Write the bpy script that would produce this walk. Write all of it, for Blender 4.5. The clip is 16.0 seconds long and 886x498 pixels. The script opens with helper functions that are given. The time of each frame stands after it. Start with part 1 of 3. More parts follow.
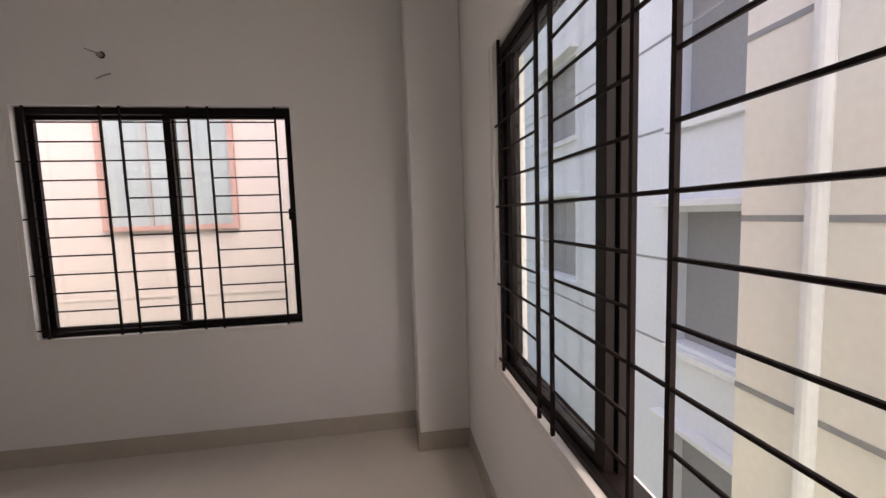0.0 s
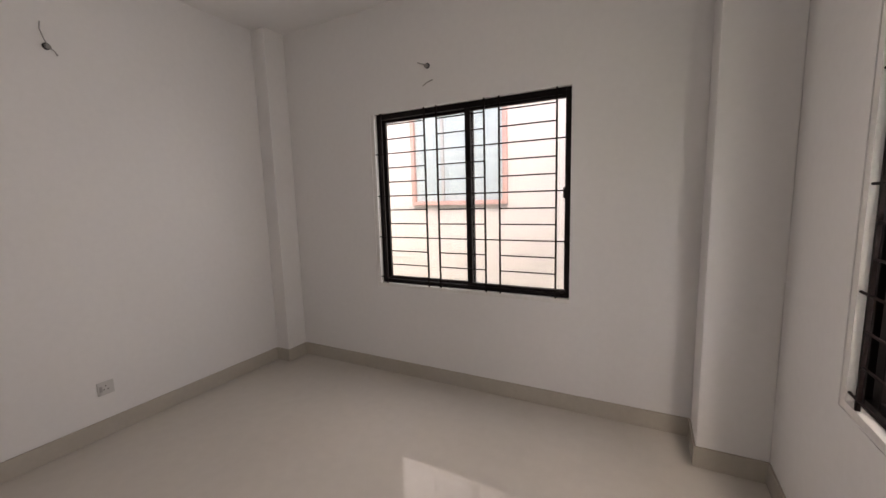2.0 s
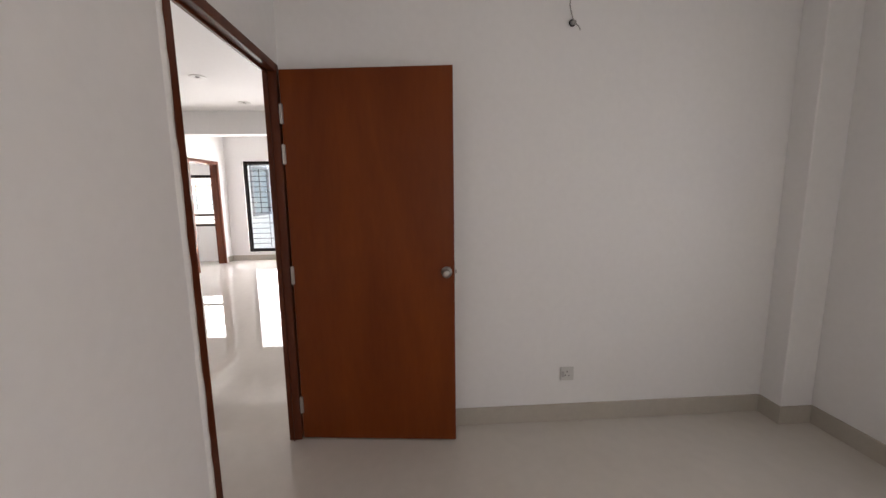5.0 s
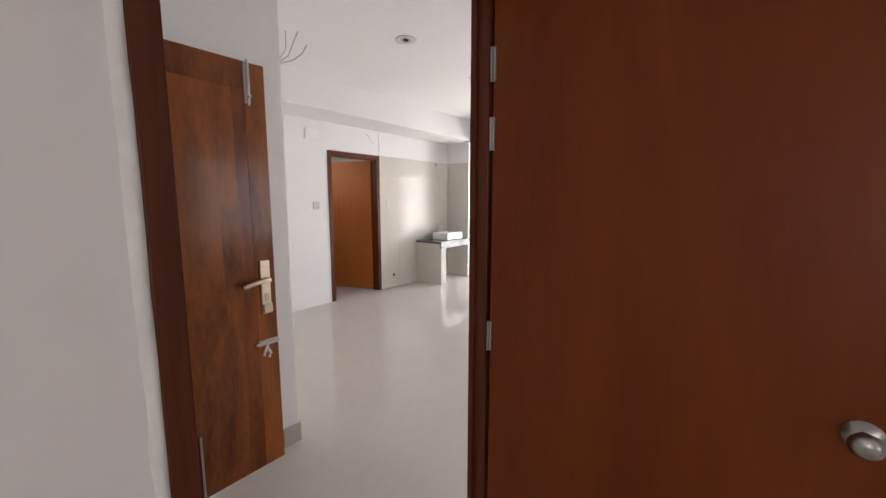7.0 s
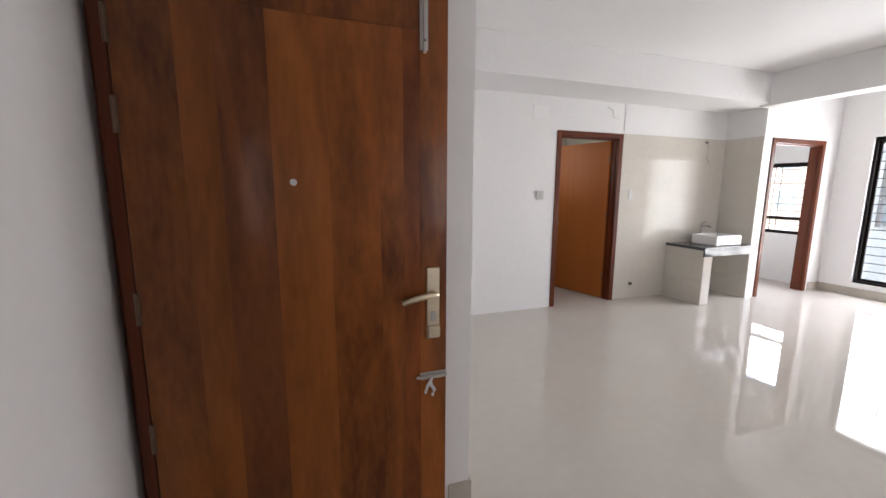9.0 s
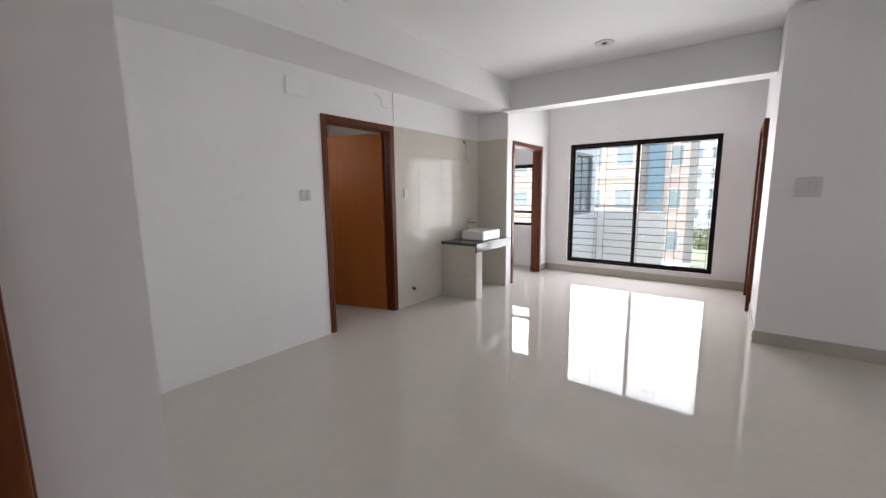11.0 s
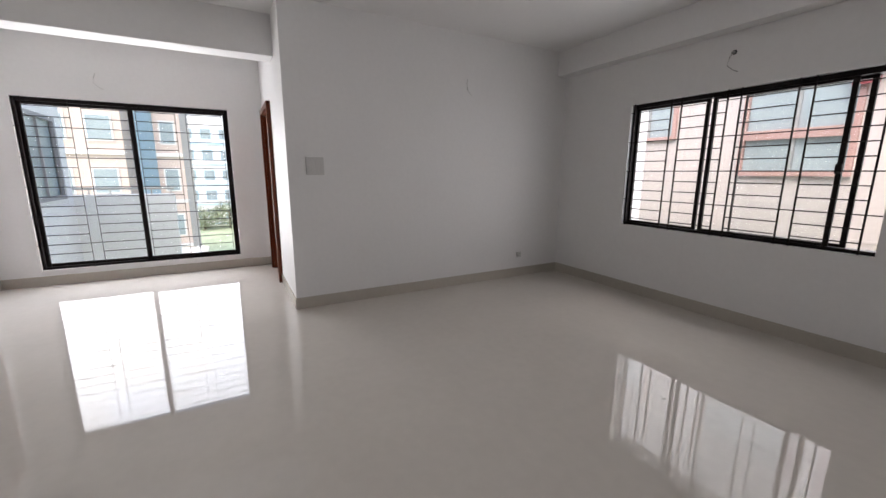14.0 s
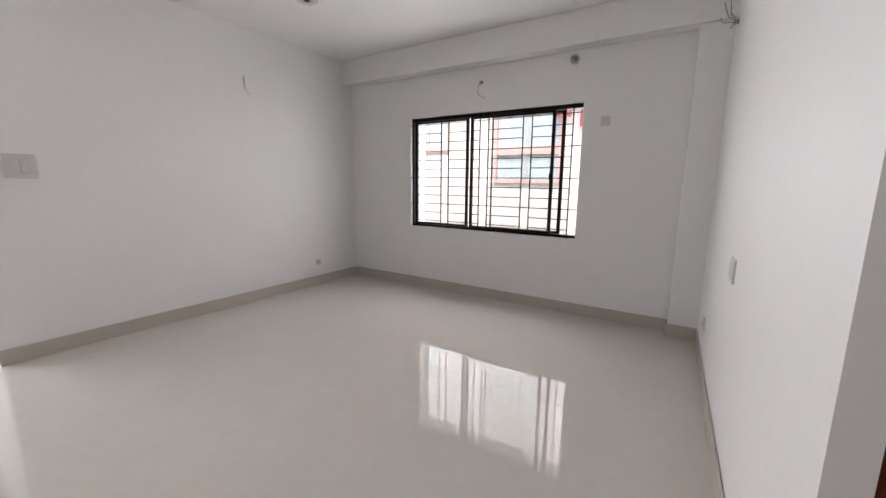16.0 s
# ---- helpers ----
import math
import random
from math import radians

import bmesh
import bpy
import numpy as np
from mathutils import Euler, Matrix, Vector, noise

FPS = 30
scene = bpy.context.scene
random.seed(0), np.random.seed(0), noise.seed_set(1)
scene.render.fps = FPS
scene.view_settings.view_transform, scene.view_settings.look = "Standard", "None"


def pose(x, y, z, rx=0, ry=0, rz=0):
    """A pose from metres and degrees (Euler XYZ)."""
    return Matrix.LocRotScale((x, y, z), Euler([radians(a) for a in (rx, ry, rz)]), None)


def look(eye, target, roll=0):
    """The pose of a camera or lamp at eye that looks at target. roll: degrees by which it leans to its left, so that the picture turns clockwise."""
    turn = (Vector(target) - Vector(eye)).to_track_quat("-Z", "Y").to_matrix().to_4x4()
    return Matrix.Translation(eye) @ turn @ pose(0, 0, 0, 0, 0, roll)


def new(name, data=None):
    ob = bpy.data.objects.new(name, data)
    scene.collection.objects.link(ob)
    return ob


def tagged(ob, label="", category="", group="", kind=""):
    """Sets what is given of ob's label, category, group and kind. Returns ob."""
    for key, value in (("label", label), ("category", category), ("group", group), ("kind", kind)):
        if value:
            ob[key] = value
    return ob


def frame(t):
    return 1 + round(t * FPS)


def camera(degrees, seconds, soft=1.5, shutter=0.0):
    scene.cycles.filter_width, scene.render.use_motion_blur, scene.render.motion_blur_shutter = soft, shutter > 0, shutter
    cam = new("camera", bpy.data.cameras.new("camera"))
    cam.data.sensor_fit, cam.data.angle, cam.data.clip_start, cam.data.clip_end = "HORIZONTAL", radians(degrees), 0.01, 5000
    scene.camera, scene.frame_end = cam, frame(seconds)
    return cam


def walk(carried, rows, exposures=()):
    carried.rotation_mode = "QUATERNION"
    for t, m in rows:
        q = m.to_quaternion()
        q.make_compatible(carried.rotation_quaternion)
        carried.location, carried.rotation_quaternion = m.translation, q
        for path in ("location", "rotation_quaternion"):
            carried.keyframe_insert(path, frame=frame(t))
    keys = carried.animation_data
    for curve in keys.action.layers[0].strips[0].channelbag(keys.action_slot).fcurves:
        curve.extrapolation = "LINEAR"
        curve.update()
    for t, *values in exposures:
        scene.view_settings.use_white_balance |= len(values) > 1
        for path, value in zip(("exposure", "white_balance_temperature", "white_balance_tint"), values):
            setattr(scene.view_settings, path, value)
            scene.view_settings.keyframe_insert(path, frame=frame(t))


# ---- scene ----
cam = camera(97.4, 16.0)
PATH = [
    (0, (3.115, 0.283, 1.412), (3.388, 2.257, 1.237), -1.8),
    (0.5, (3.085, 0.277, 1.417), (3.179, 2.265, 1.218), -1.7),
    (1, (3.038, 0.265, 1.421), (2.811, 2.239, 1.198), -1.7),
    (1.5, (3.009, 0.256, 1.428), (2.417, 2.151, 1.189), -1.6),
    (2, (2.977, 0.256, 1.431), (2.057, 2.013, 1.172), -1.6),
    (2.5, (2.989, 0.299, 1.432), (1.776, 1.864, 1.148), -1.5),
    (3, (2.961, 0.338, 1.428), (1.497, 1.667, 1.128), -1.0),
    (3.5, (2.831, 0.397, 1.43), (1.158, 1.451, 1.129), -0.4),
    (4, (2.606, 0.408, 1.42), (0.777, 1.177, 1.171), -0.1),
    (4.2, (2.529, 0.421, 1.443), (0.651, 1.061, 1.184), -0.2),
    (6.3, (1.502, 0.413, 1.385), (-0.341, -0.324, 1.137), -0.4),
    (6.5, (1.367, 0.404, 1.379), (-0.415, -0.474, 1.144), -0.1),
    (7, (1.153, 0.351, 1.434), (-0.433, -0.84, 1.18), -0.0),
    (7.5, (0.985, 0.171, 1.433), (-0.343, -1.303, 1.175), 0.0),
    (8, (0.865, 0.028, 1.431), (-0.133, -1.687, 1.175), -0.2),
    (8.5, (0.691, -0.078, 1.422), (0.046, -1.952, 1.15), 0.1),
    (9, (0.573, -0.189, 1.417), (-0.083, -2.054, 1.112), 0.3),
    (9.5, (0.465, -0.376, 1.418), (-0.556, -2.07, 1.123), 0.1),
    (10, (0.392, -0.606, 1.416), (-0.946, -2.066, 1.134), -0.1),
    (10.2, (0.332, -0.711, 1.389), (-1.085, -2.096, 1.115), -0.3),
    (12.5, (-0.265, -1.159, 1.349), (-2.076, -1.927, 0.991), 0.3),
    (13, (-0.402, -1.131, 1.331), (-2.331, -1.528, 0.981), 0.2),
    (13.3, (-0.445, -1.138, 1.326), (-2.412, -1.177, 0.961), -0.0),
    (13.5, (-0.441, -1.212, 1.352), (-2.383, -0.929, 0.967), 0.3),
    (14, (-0.364, -1.277, 1.325), (-2.085, -0.334, 0.939), 0.3),
    (14.5, (-0.284, -1.208, 1.314), (-1.716, 0.131, 0.918), 0.6),
    (15, (-0.198, -1.198, 1.299), (-1.435, 0.325, 0.911), 0.6),
    (15.5, (-0.214, -1.219, 1.318), (-1.32, 0.41, 0.963), 0.4),
    (16, (-0.287, -1.266, 1.298), (-1.351, 0.394, 0.96), 0.6),
]
walk(cam, [(t, look(eye, target, roll)) for t, eye, target, roll in PATH],
     [(0, 0.0, 7250, 20), (1.0, 0.15, 7250, 19), (2.5, 0.6, 7000, 15), (3.5, 0.75, 6900, 14), (4.2, 0.6, 6900, 14), (6.5, 0.6, 6700, 13), (7.0, 0.68, 6650, 13), (7.5, 0.9, 6600, 13), (8.0, 1.05, 6550, 13), (8.5, 0.95, 6500, 12), (9.2, 0.4, 6450, 12), (10.2, 0.05, 6450, 12), (12.5, -0.1, 6450, 12), (13.3, -0.2, 6450, 12), (14, -0.15, 6450, 12), (15, 0.25, 6450, 12), (16, 0.55, 6450, 12)])

# ---- light ----
world = bpy.data.worlds.new("world")
scene.world = world
world.use_nodes = True
wn = world.node_tree.nodes
sky = wn.new("ShaderNodeTexSky")
sky.sky_type = "NISHITA"
sky.sun_disc = False
sky.sun_elevation = radians(55)
sky.sun_rotation = radians(145)
sky.air_density = 1.0
sky.dust_density = 5.0
world.node_tree.links.new(sky.outputs[0], wn["Background"].inputs[0])
wn["Background"].inputs[1].default_value = 0.62
sun = new("sun", bpy.data.lights.new("sun", "SUN"))
sun.data.energy, sun.data.angle, sun.data.color = 1.5, radians(25), (1.0, 0.95, 0.9)
sun.matrix_world = look((0, 0, 30), (Vector((0, 0, 30)) - Vector((0.32, -0.45, 0.80))))


def daylight(name, place, target, w, h, watts, color=(1.0, 0.985, 0.97)):
    """The sky's light in a window's opening."""
    lamp = new(name, bpy.data.lights.new(name, "AREA"))
    lamp.data.shape, lamp.data.size, lamp.data.size_y, lamp.data.energy, lamp.data.color = "RECTANGLE", w, h, watts, color
    lamp.matrix_world = look(place, target)


daylight("daylight_bedroom_north", (1.80, 3.02, 1.42), (1.80, 0, 1.42), 1.5, 1.36, 10, (1.0, 0.945, 0.92))
daylight("daylight_bedroom_east", (3.79, 1.125, 1.42), (0, 1.125, 1.42), 1.48, 1.36, 10, (1.0, 0.945, 0.92))
daylight("daylight_living", (-2.258, 3.02, 1.40), (-2.258, 0, 1.40), 2.0, 1.3, 29, (1.0, 0.975, 0.99))
daylight("daylight_corridor", (-6.75, -2.23, 1.14), (0, -2.23, 1.14), 2.08, 1.96, 115, (1.0, 0.98, 1.0))
daylight("daylight_far_room", (-6.75, -4.53, 1.29), (0, -4.53, 1.29), 1.34, 1.1, 55, (1.0, 0.98, 1.0))
# added fill lamp at an unseen opening, to brighten the washroom and its leaf
daylight("fill_washroom", (-1.6, -5.1, 1.9), (-4, -5.1, 1.7), 0.6, 0.6, 3.5)


# ---- materials ----
def mat(name, base, rough=0.5, metal=0.0, var=0.06, scale=3.0, fine=60.0, bump=0.0, bump_scale=80.0, spec=0.5, coat=0.0):
    m = bpy.data.materials.new(name)
    m.use_nodes = True
    nt = m.node_tree
    b = nt.nodes["Principled BSDF"]
    b.inputs["Roughness"].default_value = rough
    b.inputs["Metallic"].default_value = metal
    b.inputs["Specular IOR Level"].default_value = spec
    b.inputs["Coat Weight"].default_value = coat
    b.inputs["Coat Roughness"].default_value = 0.08
    geo = nt.nodes.new("ShaderNodeNewGeometry")
    n1 = nt.nodes.new("ShaderNodeTexNoise")
    n1.inputs["Scale"].default_value, n1.inputs["Detail"].default_value = scale, 4
    n2 = nt.nodes.new("ShaderNodeTexNoise")
    n2.inputs["Scale"].default_value, n2.inputs["Detail"].default_value = fine, 3
    mix = nt.nodes.new("ShaderNodeMath")
    mix.operation = "ADD"
    ramp = nt.nodes.new("ShaderNodeMapRange")
    ramp.inputs["From Min"].default_value, ramp.inputs["From Max"].default_value = 0.6, 1.4
    ramp.inputs["To Min"].default_value, ramp.inputs["To Max"].default_value = 1 - var, 1 + var
    mul = nt.nodes.new("ShaderNodeVectorMath")
    mul.operation = "SCALE"
    mul.inputs[0].default_value = base
    L = nt.links.new
    L(geo.outputs["Position"], n1.inputs["Vector"])
    L(geo.outputs["Position"], n2.inputs["Vector"])
    L(n1.outputs[0], mix.inputs[0])
    L(n2.outputs[0], mix.inputs[1])
    L(mix.outputs[0], ramp.inputs["Value"])
    L(ramp.outputs[0], mul.inputs["Scale"])
    L(mul.outputs[0], b.inputs["Base Color"])
    if bump:
        n3 = nt.nodes.new("ShaderNodeTexNoise")
        n3.inputs["Scale"].default_value, n3.inputs["Detail"].default_value = bump_scale, 3
        bp = nt.nodes.new("ShaderNodeBump")
        bp.inputs["Strength"].default_value, bp.inputs["Distance"].default_value = bump, 0.002
        L(geo.outputs["Position"], n3.inputs["Vector"])
        L(n3.outputs[0], bp.inputs["Height"])
        L(bp.outputs[0], b.inputs["Normal"])
    return m


def wood(name, dark, light, rough=0.35, stretch=0.07, scale=9.0, coat=0.2, spread=0.35, random_shift=0.0):
    """Timber whose grain runs along the object's own z."""
    m = bpy.data.materials.new(name)
    m.use_nodes = True
    nt = m.node_tree
    L = nt.links.new
    b = nt.nodes["Principled BSDF"]
    b.inputs["Roughness"].default_value = rough
    b.inputs["Specular IOR Level"].default_value = 0.22
    b.inputs["Coat Weight"].default_value = coat
    b.inputs["Coat Roughness"].default_value = 0.12
    tc = nt.nodes.new("ShaderNodeTexCoord")
    info = nt.nodes.new("ShaderNodeObjectInfo")
    shift = nt.nodes.new("ShaderNodeVectorMath")
    shift.operation = "SCALE"
    shift.inputs[0].default_value = (9.0, 5.0, 13.0)
    L(info.outputs["Random"], shift.inputs["Scale"])
    add = nt.nodes.new("ShaderNodeVectorMath")
    L(tc.outputs["Object"], add.inputs[0])
    L(shift.outputs[0], add.inputs[1])
    mp = nt.nodes.new("ShaderNodeMapping")
    mp.inputs["Scale"].default_value = (1, 1, stretch)
    L(add.outputs[0], mp.inputs["Vector"])
    n1 = nt.nodes.new("ShaderNodeTexNoise")
    n1.inputs["Scale"].default_value, n1.inputs["Detail"].default_value, n1.inputs["Distortion"].default_value = scale, 6, 1.2
    n2 = nt.nodes.new("ShaderNodeTexNoise")
    n2.inputs["Scale"].default_value, n2.inputs["Detail"].default_value = scale * 14, 3
    L(mp.outputs[0], n1.inputs["Vector"])
    L(mp.outputs[0], n2.inputs["Vector"])
    s = nt.nodes.new("ShaderNodeMath")
    s.operation = "MULTIPLY_ADD"
    s.inputs[1].default_value = 0.3
    L(n2.outputs[0], s.inputs[0])
    L(n1.outputs[0], s.inputs[2])
    s2 = nt.nodes.new("ShaderNodeMath")
    s2.operation = "MULTIPLY_ADD"
    s2.inputs[1].default_value = random_shift
    L(info.outputs["Random"], s2.inputs[0])
    L(s.outputs[0], s2.inputs[2])
    r = nt.nodes.new("ShaderNodeMapRange")
    mid = 0.65 + random_shift / 2
    r.inputs["From Min"].default_value, r.inputs["From Max"].default_value = mid - spread / 2, mid + spread / 2
    L(s2.outputs[0], r.inputs["Value"])
    mx = nt.nodes.new("ShaderNodeMix")
    mx.data_type = "RGBA"
    mx.inputs[6].default_value, mx.inputs[7].default_value = (*dark, 1), (*light, 1)
    L(r.outputs[0], mx.inputs[0])
    L(mx.outputs[2], b.inputs["Base Color"])
    bp = nt.nodes.new("ShaderNodeBump")
    bp.inputs["Strength"].default_value, bp.inputs["Distance"].default_value = 0.15, 0.001
    L(n2.outputs[0], bp.inputs["Height"])
    L(bp.outputs[0], b.inputs["Normal"])
    return m


def glass_mat(name, tint, rough=0.0):
    m = bpy.data.materials.new(name)
    m.use_nodes = True
    nt = m.node_tree
    nt.nodes.remove(nt.nodes["Principled BSDF"])
    tr = nt.nodes.new("ShaderNodeBsdfTransparent")
    tr.inputs[0].default_value = (*tint, 1)
    gl = nt.nodes.new("ShaderNodeBsdfGlossy")
    gl.inputs["Roughness"].default_value = rough
    lw = nt.nodes.new("ShaderNodeLayerWeight")
    pw = nt.nodes.new("ShaderNodeMath")
    pw.operation = "POWER"
    pw.inputs[1].default_value = 5.0
    fr = nt.nodes.new("ShaderNodeMath")
    fr.operation = "MULTIPLY_ADD"
    fr.inputs[1].default_value, fr.inputs[2].default_value = 0.5, 0.03
    nt.links.new(lw.outputs["Facing"], pw.inputs[0])
    nt.links.new(pw.outputs[0], fr.inputs[0])
    mx = nt.nodes.new("ShaderNodeMixShader")
    L = nt.links.new
    L(fr.outputs[0], mx.inputs[0])
    L(tr.outputs[0], mx.inputs[1])
    L(gl.outputs[0], mx.inputs[2])
    L(mx.outputs[0], nt.nodes["Material Output"].inputs[0])
    return m


WALL = mat("white_wall_paint", (0.80, 0.795, 0.79), 0.55, var=0.025, scale=1.2, fine=25, bump=0.12, bump_scale=45)
CEIL = mat("white_ceiling_paint", (0.83, 0.825, 0.82), 0.7, var=0.02, scale=0.8, fine=20, bump=0.1, bump_scale=40)
FLOOR = mat("polished_cream_tile", (0.60, 0.565, 0.515), 0.03, var=0.04, scale=2.2, fine=14, bump=0.03, bump_scale=3, spec=0.31)
# smears on the polish
nt = FLOOR.node_tree
smear = nt.nodes.new("ShaderNodeTexNoise")
smear.inputs["Scale"].default_value, smear.inputs["Detail"].default_value, smear.inputs["Distortion"].default_value = 1.7, 5, 0.8
spread = nt.nodes.new("ShaderNodeMapRange")
spread.inputs["From Min"].default_value, spread.inputs["From Max"].default_value = 0.42, 0.72
spread.inputs["To Min"].default_value, spread.inputs["To Max"].default_value = 0.018, 0.055
nt.links.new(nt.nodes.new("ShaderNodeNewGeometry").outputs["Position"], smear.inputs["Vector"])
nt.links.new(smear.outputs[0], spread.inputs["Value"])
nt.links.new(spread.outputs[0], nt.nodes["Principled BSDF"].inputs["Roughness"])
SKIRT = mat("beige_skirting_tile", (0.47, 0.435, 0.38), 0.25, var=0.05, scale=3, fine=30)
WALLTILE = mat("glazed_cream_wall_tile", (0.62, 0.59, 0.53), 0.12, var=0.05, scale=5, fine=40, bump=0.05, bump_scale=6, spec=0.2)
FRAMEBLK = mat("black_aluminium", (0.009, 0.006, 0.006), 0.5, var=0.2, spec=0.15)
IRON = mat("black_painted_iron", (0.010, 0.006, 0.006), 0.6, var=0.25, fine=90, bump=0.2, spec=0.12)
SILLW = mat("white_reveal_paint", (0.78, 0.77, 0.75), 0.5, var=0.07, scale=9, fine=50, bump=0.3)
VENEER = wood("reddish_veneer", (0.135, 0.025, 0.003), (0.21, 0.046, 0.006), 0.42, 0.16, 3.5, 0.02, 0.55)
FRAMEW = wood("dark_red_frame_timber", (0.066, 0.014, 0.005), (0.145, 0.034, 0.010), 0.4, 0.05, 10, 0.08, 0.6)
BATHV = wood("orange_veneer", (0.33, 0.095, 0.018), (0.40, 0.125, 0.026), 0.45, 0.04, 8, 0.0, 0.6)
TEAK = wood("polished_teak", (0.088, 0.022, 0.005), (0.30, 0.092, 0.017), 0.34, 0.3, 3.8, 0.2, 0.42, 0.1)
REDTEAK = wood("red_teak", (0.08, 0.017, 0.004), (0.26, 0.07, 0.013), 0.34, 0.3, 4.0, 0.2, 0.45, 0.1)
PALETEAK = wood("pale_teak", (0.11, 0.028, 0.006), (0.33, 0.104, 0.020), 0.34, 0.22, 3.0, 0.2, 0.5, 0.1)
PLUMTEAK = wood("plum_heartwood_teak", (0.055, 0.017, 0.008), (0.21, 0.062, 0.016), 0.34, 0.3, 3.4, 0.2, 0.42, 0.1)
DULLSTEEL = mat("tarnished_steel", (0.20, 0.13, 0.09), 0.5, 0.7, var=0.25, fine=90)
CHROME = mat("brushed_steel", (0.46, 0.44, 0.42), 0.32, 1.0, var=0.1, fine=120)
BRASS = mat("satin_brass", (0.62, 0.54, 0.40), 0.38, 1.0, var=0.12, fine=120)
PLASTIC = mat("white_plastic", (0.60, 0.595, 0.58), 0.35, var=0.03)
GREYPL = mat("grey_plastic", (0.42, 0.41, 0.40), 0.4, var=0.05)
# near black: painted shade of holes, also the stub cap and bulb holders
DARK = mat("hollow_shade_and_dark_parts", (0.02, 0.02, 0.02), 0.8)
CERAMIC = mat("white_ceramic", (0.82, 0.82, 0.81), 0.08, var=0.015)
GRANITE = mat("dark_granite", (0.085, 0.085, 0.09), 0.1, var=0.7, scale=60, fine=240)
CABLE = mat("grey_cable", (0.30, 0.29, 0.28), 0.5)
GLASS = glass_mat("clear_window_glass", (0.97, 0.98, 0.98))
CREAM = mat("cream_render", (0.50, 0.46, 0.455), 0.75, var=0.05, scale=1.5, fine=18, bump=0.2)
PINK = mat("pink_painted_trim", (0.42, 0.27, 0.25), 0.6, var=0.1)
NWHITE = mat("white_render", (0.76, 0.76, 0.76), 0.7, var=0.05, scale=1.3, fine=20, bump=0.15)
HWALL = mat("blue_grey_render", (0.74, 0.76, 0.80), 0.7, var=0.05, scale=1.3, fine=20, bump=0.15)
IVORY = mat("ivory_render", (0.80, 0.765, 0.71), 0.7, var=0.05, scale=1.3, fine=20, bump=0.15)
NGREY = mat("grey_render", (0.30, 0.30, 0.31), 0.7, var=0.08, scale=1.3, fine=20)
# opaque panes; the sky's reflection is mixed into their base colour
BLUEGLASS = mat("window_with_painted_sky", (0.32, 0.38, 0.41), 0.15, var=0.15, scale=2)
# far house paints and meadow green, paled to carry distance haze in colour
ORANGE = mat("hazed_orange_render", (0.60, 0.49, 0.44), 0.7, var=0.08)
BLUE = mat("hazed_blue_render", (0.46, 0.66, 0.80), 0.7, var=0.06)
GREENF = mat("hazed_meadow_green", (0.30, 0.35, 0.23), 0.9, var=0.35, scale=0.4, fine=6)
CONC = mat("pale_concrete", (0.42, 0.41, 0.39), 0.8, var=0.1, scale=1, fine=15)
# paler than foliage, so that haze over the far trees lies in the colour
LEAF = mat("hazed_leaf_green", (0.22, 0.26, 0.17), 0.7, var=0.35, scale=2, fine=9)
BARK = mat("bark", (0.12, 0.09, 0.06), 0.9, var=0.3)
REDCL = mat("red_cloth", (0.22, 0.05, 0.06), 0.8, var=0.2)


# ---- building helpers ----
def box(bm, x0, x1, y0, y1, z0, z1, bev=0.0):
    r = bmesh.ops.create_cube(bm, size=1)
    bmesh.ops.transform(bm, matrix=Matrix.LocRotScale(((x0 + x1) / 2, (y0 + y1) / 2, (z0 + z1) / 2), None, (abs(x1 - x0), abs(y1 - y0), abs(z1 - z0))), verts=r["verts"])
    if bev:
        edges = {e for v in r["verts"] for e in v.link_edges}
        bmesh.ops.bevel(bm, geom=list(edges), offset=bev, segments=2, affect="EDGES", profile=0.5)


def boxes(*rows, bev=0.0):
    bm = bmesh.new()
    for r in rows:
        box(bm, *r, bev=bev)
    return bm


def cyl(bm, p0, p1, r0, r1=None, n=12):
    p0, p1 = Vector(p0), Vector(p1)
    d = p1 - p0
    m = Matrix.Translation((p0 + p1) / 2) @ d.to_track_quat("Z", "Y").to_matrix().to_4x4()
    bmesh.ops.create_cone(bm, cap_ends=True, segments=n, radius1=r0, radius2=r0 if r1 is None else r1, depth=d.length, matrix=m)


def rod(p0, p1, r, n=10):
    bm = bmesh.new()
    cyl(bm, p0, p1, r, n=n)
    return bm


def tube(bm, pts, r, n=8):
    """A bent round bar through pts."""
    pts = [Vector(p) for p in pts]
    rings = []
    for i, p in enumerate(pts):
        d = (pts[min(i + 1, len(pts) - 1)] - pts[max(i - 1, 0)]).normalized()
        q = d.to_track_quat("Z", "Y")
        rings.append([bm.verts.new(p + q @ Vector((math.cos(k * math.tau / n) * r, math.sin(k * math.tau / n) * r, 0))) for k in range(n)])
    for a, b in zip(rings, rings[1:]):
        for k in range(n):
            bm.faces.new((a[k], a[(k + 1) % n], b[(k + 1) % n], b[k]))
    bm.faces.new(rings[0][::-1])
    bm.faces.new(rings[-1])


def mesh_of(name, bm, material, smooth=False):
    bmesh.ops.recalc_face_normals(bm, faces=bm.faces)
    me = bpy.data.meshes.new(name)
    bm.to_mesh(me)
    bm.free()
    me.materials.append(material)
    if smooth:
        for p in me.polygons:
            p.use_smooth = True
    return me


def part(name, bm, material, parent=None, label="", smooth=False):
    ob = new(name, mesh_of(name, bm, material, smooth))
    if parent is not None:
        ob.parent = parent
    if label:
        tagged(ob, label)
    return ob


def thing(name, m, label, category, group="", kind=""):
    ob = new(name)
    ob.empty_display_size = 0.1
    ob.matrix_world = m
    return tagged(ob, label, category, group, kind)


def setting(name, bm, material, label, category):
    return tagged(part(name, bm, material), label, category, "", "structure")


